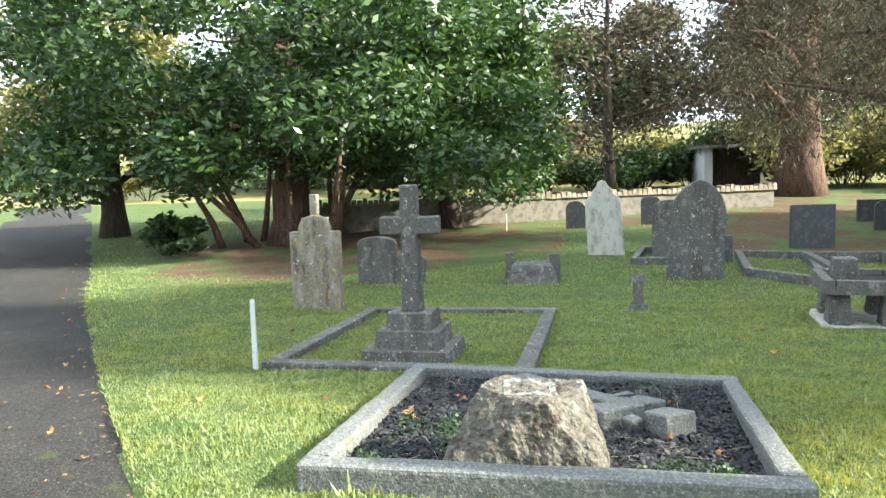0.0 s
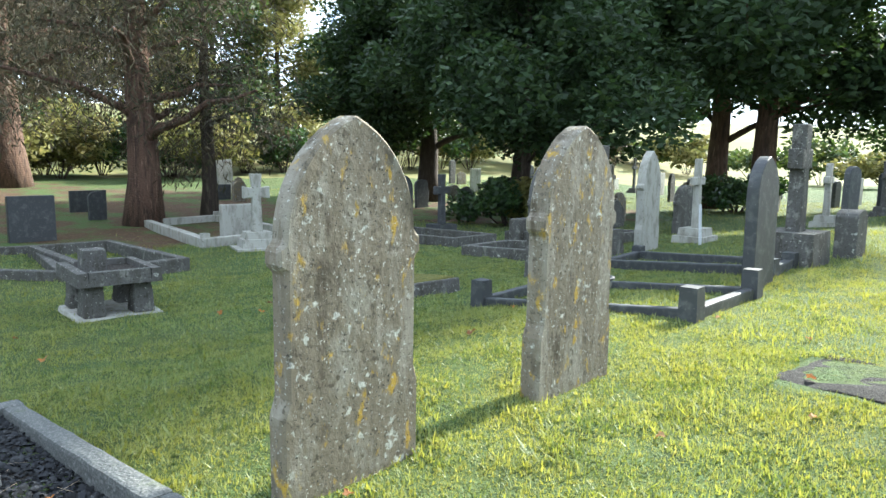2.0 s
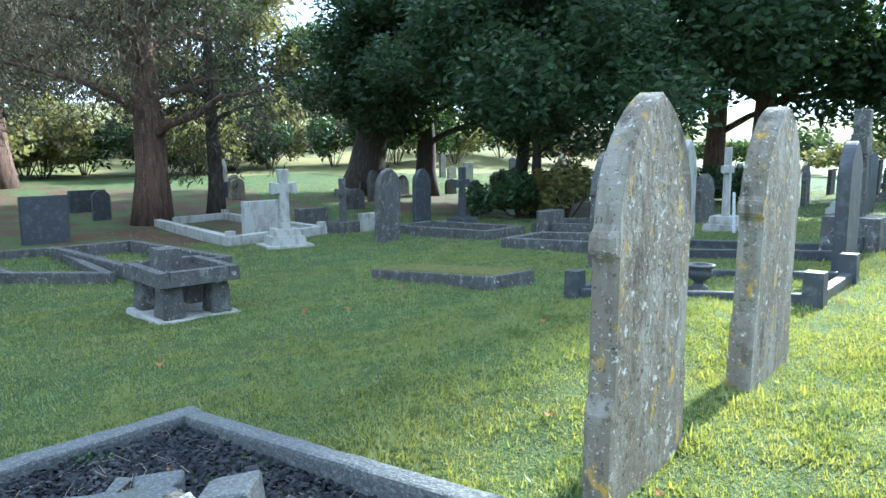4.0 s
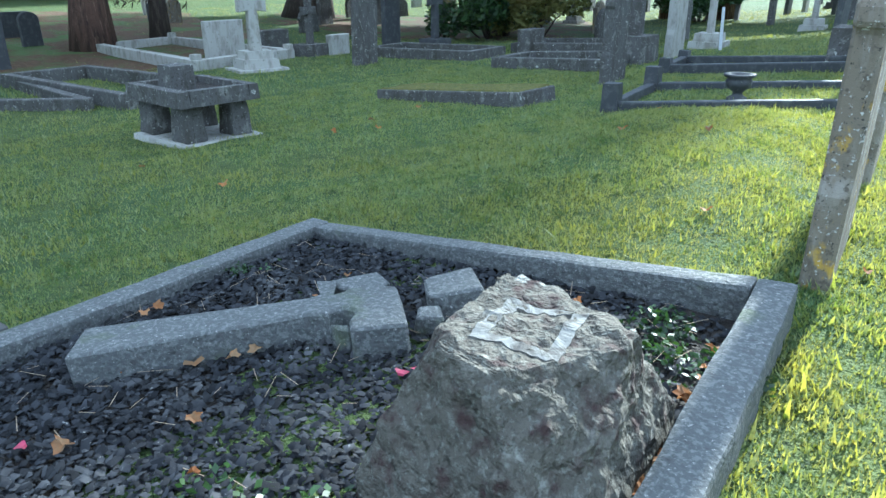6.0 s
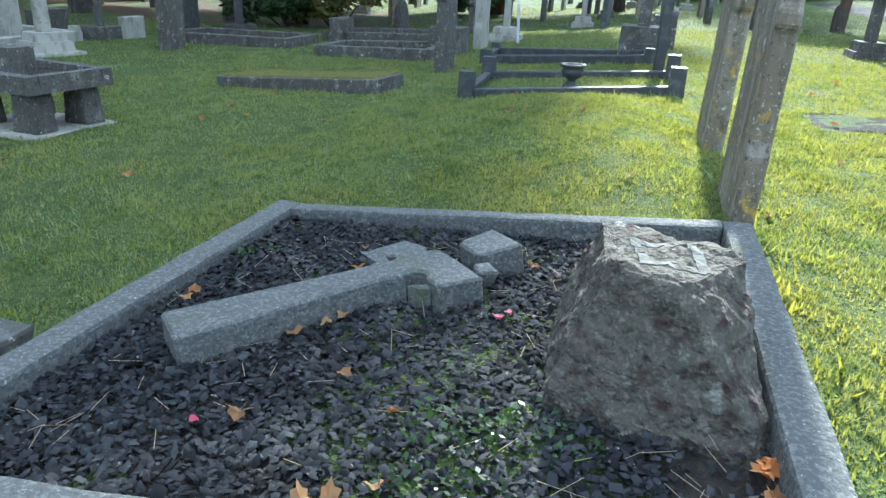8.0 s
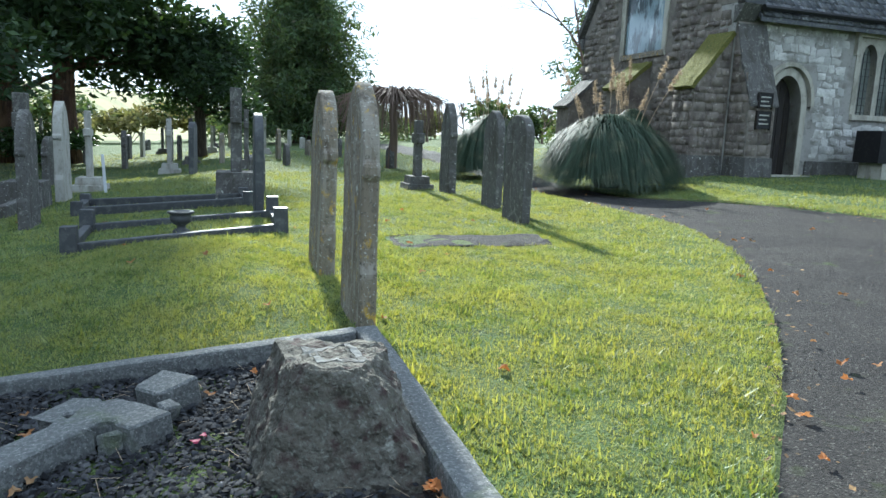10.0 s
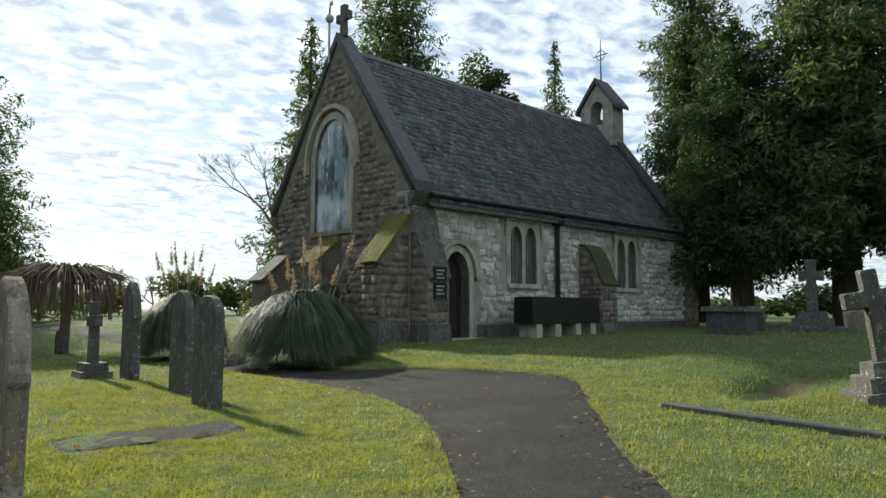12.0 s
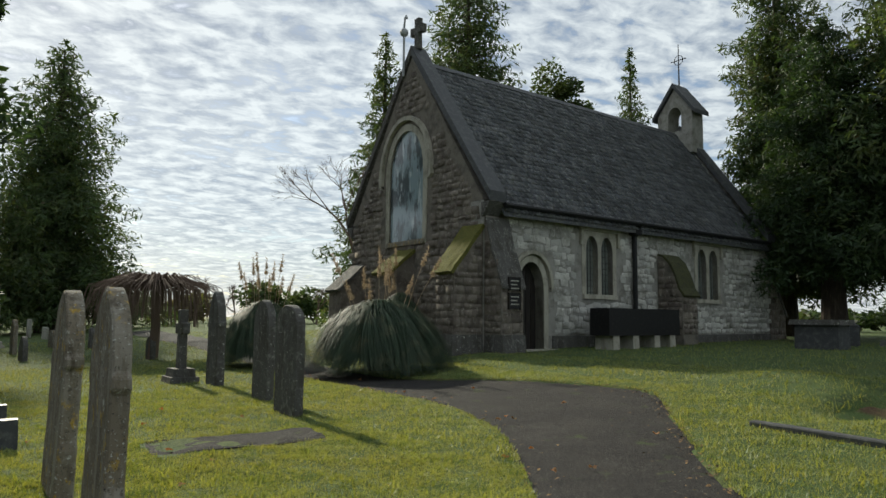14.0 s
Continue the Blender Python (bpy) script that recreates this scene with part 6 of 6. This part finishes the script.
for k in range(95):
    x = -11.4 + k * 0.2
    box(bm, x, x + 0.185, -0.2, 0.2, 0.82, 1.0 + srng.uniform(-0.04, 0.09), 0.02)
rough(bm, 0.03, 4)
part("coping_stones", bm, M_STONE_WARM, wall, "upright mossy coping stones")
hut = empty("hut", pose(-36.0, 5.6, gz(-36, 5.6), 0, 0, 95), "small white-cornered hut with a dark doorway", "hut")
part("wall", block(-1.6, -1.2, -1.5, 1.5, -0.3, 2.2, 0, 0.02, 0.01), M_WHITE, hut)
part("wall", block(-1.2, 1.8, 0.9, 1.2, -0.3, 2.2, 0, 0.02, 0.01), M_BARK_DARK, hut)
part("roof", block(-1.9, 2.0, -1.8, 1.7, 2.2, 2.36, 0.02, 0.02, 0.01), M_SLATE_ALL, hut)
# brown needle litter under the evergreens
def litter(name, cx, cy, rx, ry, label):
    u = np.linspace(0, 1, 14)[:, None]
    a = np.linspace(0, math.tau, 40, endpoint=False)[None]
    r = u * (1 + 0.12 * np.sin(a * 3 + cx) + 0.08 * np.sin(a * 7 + cy))
    x, y = cx + rx * r * np.cos(a), cy + ry * r * np.sin(a)
    z = height(x, y) + 0.022 * (1 - u ** 6) - 0.012 * u ** 6
    idx = np.arange(x.size).reshape(x.shape)
    nxt = np.roll(idx, -1, axis=1)
    quads = np.stack([idx[:-1], idx[1:], nxt[1:], nxt[:-1]], -1).reshape(-1, 4)
    ob = arrays(name, np.stack([x, y, z], -1).reshape(-1, 3), quads, M_LITTER)
    tagged(ob, label, "leaf litter", kind="structure")


litter("ground_litter", -17.0, -7.8, 7.5, 6.2, "brown needle litter under the great evergreen")
litter("ground_litter", -22.5, 7.0, 10.5, 8.5, "brown needle litter under the yews")
litter("ground_litter", -33.0, -3.0, 8.5, 13.0, "brown leaf litter beyond the boundary wall")
litter("ground_hollow", 8.7, 0.1, 0.95, 0.36, "bare earth and dead leaves in the hollow grave")
litter("ground_litter", -14.5, 19.0, 8.0, 5.0, "brown litter under dark yews")

# ---- lawn grass ----
def grass_field(seed):
    rng = np.random.default_rng(seed)
    xs, ys, hs = [], [], []
    for x0, x1, y0, y1, n, h in ((-3.4, 3.4, -4.2, 4.2, 470000, 0.021), (-7.5, 8.5, -6, 9, 560000, 0.030), (-14, 11, -12, 16, 360000, 0.045), (-26, 24, -22, 34, 160000, 0.07)):
        xs.append(rng.uniform(x0, x1, n)), ys.append(rng.uniform(y0, y1, n)), hs.append(h * rng.uniform(0.5, 1.5, n))
    x, y, h = map(np.concatenate, (xs, ys, hs))
    tuft = np.sin(x * 5.1 + 1.3 * np.sin(y * 3.7)) * np.sin(y * 4.3 + 1.1 * np.sin(x * 2.9))
    h = h * (1 + 0.3 * tuft + 0.15 * np.sin(x * 13.0 + 2 * np.sin(y * 7)) * np.sin(y * 11.0))
    keep = ~((x > -2.39) & (x < 0.0) & (y > -2.21 + 0.04 * x) & (y < -0.05 * x)) & ~in_path(x, y)
    for cx, cy, rx, ry in ((-17.0, -7.8, 7.0, 5.8), (-22.5, 7.0, 10.0, 8.0), (-14.5, 19.0, 7.5, 4.6), (8.7, 0.1, 0.9, 0.34)):
        keep &= (((x - cx) / rx) ** 2 + ((y - cy) / ry) ** 2 > 1) | (rng.random(len(x)) < 0.05)
    keep &= ~((abs(x - 1.85) < 0.9) & (abs(y - 3.65) < 0.42))
    lx, ly = (x - 10.32) + (y - 10.14) * 0.026, -(x - 10.32) * 0.026 + (y - 10.14)
    keep &= ~((lx > -0.2) & (lx < 14.5) & (ly > -0.1) & (ly < 6.8))
    x, y, h = x[keep], y[keep], h[keep]
    n = len(x)
    z = height(x, y) - 0.006
    a, lean = rng.uniform(0, math.tau, n), rng.uniform(0.1, 0.95, n)
    w = 0.0024 + h * 0.06
    base = np.stack([x, y, z], -1)
    side = np.stack([np.cos(a), np.sin(a), 0 * a], -1) * w[:, None]
    b = a + rng.uniform(0.8, 2.3, n)
    tip = base + np.stack([np.cos(b) * h * lean, np.sin(b) * h * lean, h * (1.05 - 0.45 * lean)], -1)
    v = np.stack([base - side, base + side, tip], 1).reshape(-1, 3)
    ob = arrays("lawn_grass", v, np.arange(n * 3).reshape(-1, 3), M_BLADE)
    tagged(ob, "short damp lawn grass", "grass", kind="stuff")


grass_field(9)


# ---- fallen leaves and weeds ----
def leaf_mesh(seed):
    rng = random.Random(seed)
    bm = bmesh.new()
    rim = []
    for k in range(14):
        a = k * math.tau / 14
        r = 0.030 * (1.0 if k % 2 else 0.62) * rng.uniform(0.8, 1.2)
        rim.append(bm.verts.new((math.cos(a) * r * 1.25, math.sin(a) * r, 0.012 * math.sin(a * 2 + seed) + 0.004)))
    mid = bm.verts.new((0, 0, 0.0))
    for k in range(14):
        bm.faces.new((mid, rim[k], rim[(k + 1) % 14]))
    me = bpy.data.meshes.new("fallen_leaf")
    bm.to_mesh(me)
    bm.free()
    me.materials.append(M_LEAFDRY)
    return me


LEAF_SHAPES = [leaf_mesh(k) for k in range(5)]
srng = random.Random(19)


def drop_leaf(x, y, z, size=1.0):
    ob = new("fallen_leaf", srng.choice(LEAF_SHAPES))
    ob.matrix_world = pose(x, y, z, srng.uniform(-20, 20), srng.uniform(-20, 20), srng.uniform(0, 360)) @ Matrix.Scale(size * srng.uniform(0.7, 1.25), 4)
    tagged(ob, "dry orange-brown leaf fallen on the ground", "leaf", "fallen leaves")


for k in range(70):
    x, y = srng.uniform(-6, 6.5), srng.uniform(-5, 8)
    if not (-2.5 < x < 0.05 and -2.5 < y < 0.05):
        drop_leaf(x, y, gz(x, y) + 0.028, 1.1)
for k in range(26):
    x, y = srng.uniform(-2.2, -0.2), srng.uniform(-2.2, -0.2)
    if not (abs(x + 0.42) < 0.42 and abs(y + 1.22) < 0.5):
        drop_leaf(x, y, 0.07 + 0.082 * x, 0.9)
for k in range(34):
    drop_leaf(srng.uniform(-0.17, -0.13), srng.uniform(-2.1, -0.3), 0.05, 0.8)
for k in range(40):
    u = srng.randrange(120, 300)
    p = SIDE_A[u] + srng.uniform(-0.15, 0.35) * (SIDE_B[u] - SIDE_A[u]) / np.linalg.norm(SIDE_B[u] - SIDE_A[u])
    drop_leaf(p[0], p[1], gz(*p) + 0.012, 0.9)
for cx, cy, r, n in ((-0.33, -0.42, 0.26, 700), (-0.75, -1.75, 0.22, 350), (-2.2, -0.5, 0.12, 120), (-0.2, -1.9, 0.12, 160)):
    z = 0.05 + 0.082 * cx
    weeds = empty("weed", pose(cx, cy, z), "small green weeds among the slate chippings", "weed", "weeds in the plot")
    leaves("weed_leaf", [(srng.uniform(-r, r), srng.uniform(-r, r), 0.015, r * 0.5, r * 0.5, 0.03) for _ in range(7)], n, 0.012, M_LEAF, weeds, int(n), 1.6)["kind"] = "stuff"


def verge_litter(seed):
    """Brown leaf scraps along the rim of the path."""
    rng = np.random.default_rng(seed)
    n = 2600
    k = rng.integers(205, 330, n)
    other = rng.random(n) < 0.25
    rim = np.where(other[:, None], SIDE_A[k], SIDE_B[k])
    inward = np.where(other[:, None], SIDE_B[k] - SIDE_A[k], SIDE_A[k] - SIDE_B[k])
    inward /= np.linalg.norm(inward, axis=1, keepdims=True)
    p = rim + inward * (rng.exponential(0.16, n) - 0.08)[:, None] + rng.normal(0, 0.03, (n, 2))
    z = height(p[:, 0], p[:, 1]) + rng.uniform(-0.008, 0.012, n)
    a, size = rng.uniform(0, math.tau, n), rng.uniform(0.008, 0.026, n)
    c = np.stack([p[:, 0], p[:, 1], z], -1)
    t = np.stack([np.cos(a), np.sin(a), rng.normal(0, 0.25, n)], -1) * size[:, None]
    w = np.stack([-np.sin(a), np.cos(a), rng.normal(0, 0.25, n)], -1) * size[:, None] * 0.6
    ob = arrays("verge_leaves", np.stack([c - t, c + w, c + t, c - w], 1).reshape(-1, 3), np.arange(n * 4).reshape(-1, 4), M_VERGE)
    tagged(ob, "brown leaf scraps along the rim of the path", "leaf litter", kind="stuff")


verge_litter(23)
for px, py, turn_ in ((-0.93, -0.98, 20), (-1.62, -1.78, 130), (-0.9, -0.94, 75)):
    bm = bmesh.new()
    rim = [bm.verts.new((0.022 * math.cos(q) * (1 + 0.3 * math.sin(3 * q)), 0.014 * math.sin(q), 0.005 * math.cos(2 * q))) for q in np.linspace(0, math.tau, 10, endpoint=False)]
    bm.faces.new(rim)
    petal = link("petal", bm, M_PETAL)
    petal.matrix_world = pose(px, py, 0.075 + 0.082 * px, 12, 8, turn_)
    tagged(petal, "faded pink petal fallen on slate chippings", "petal", "fallen petals")
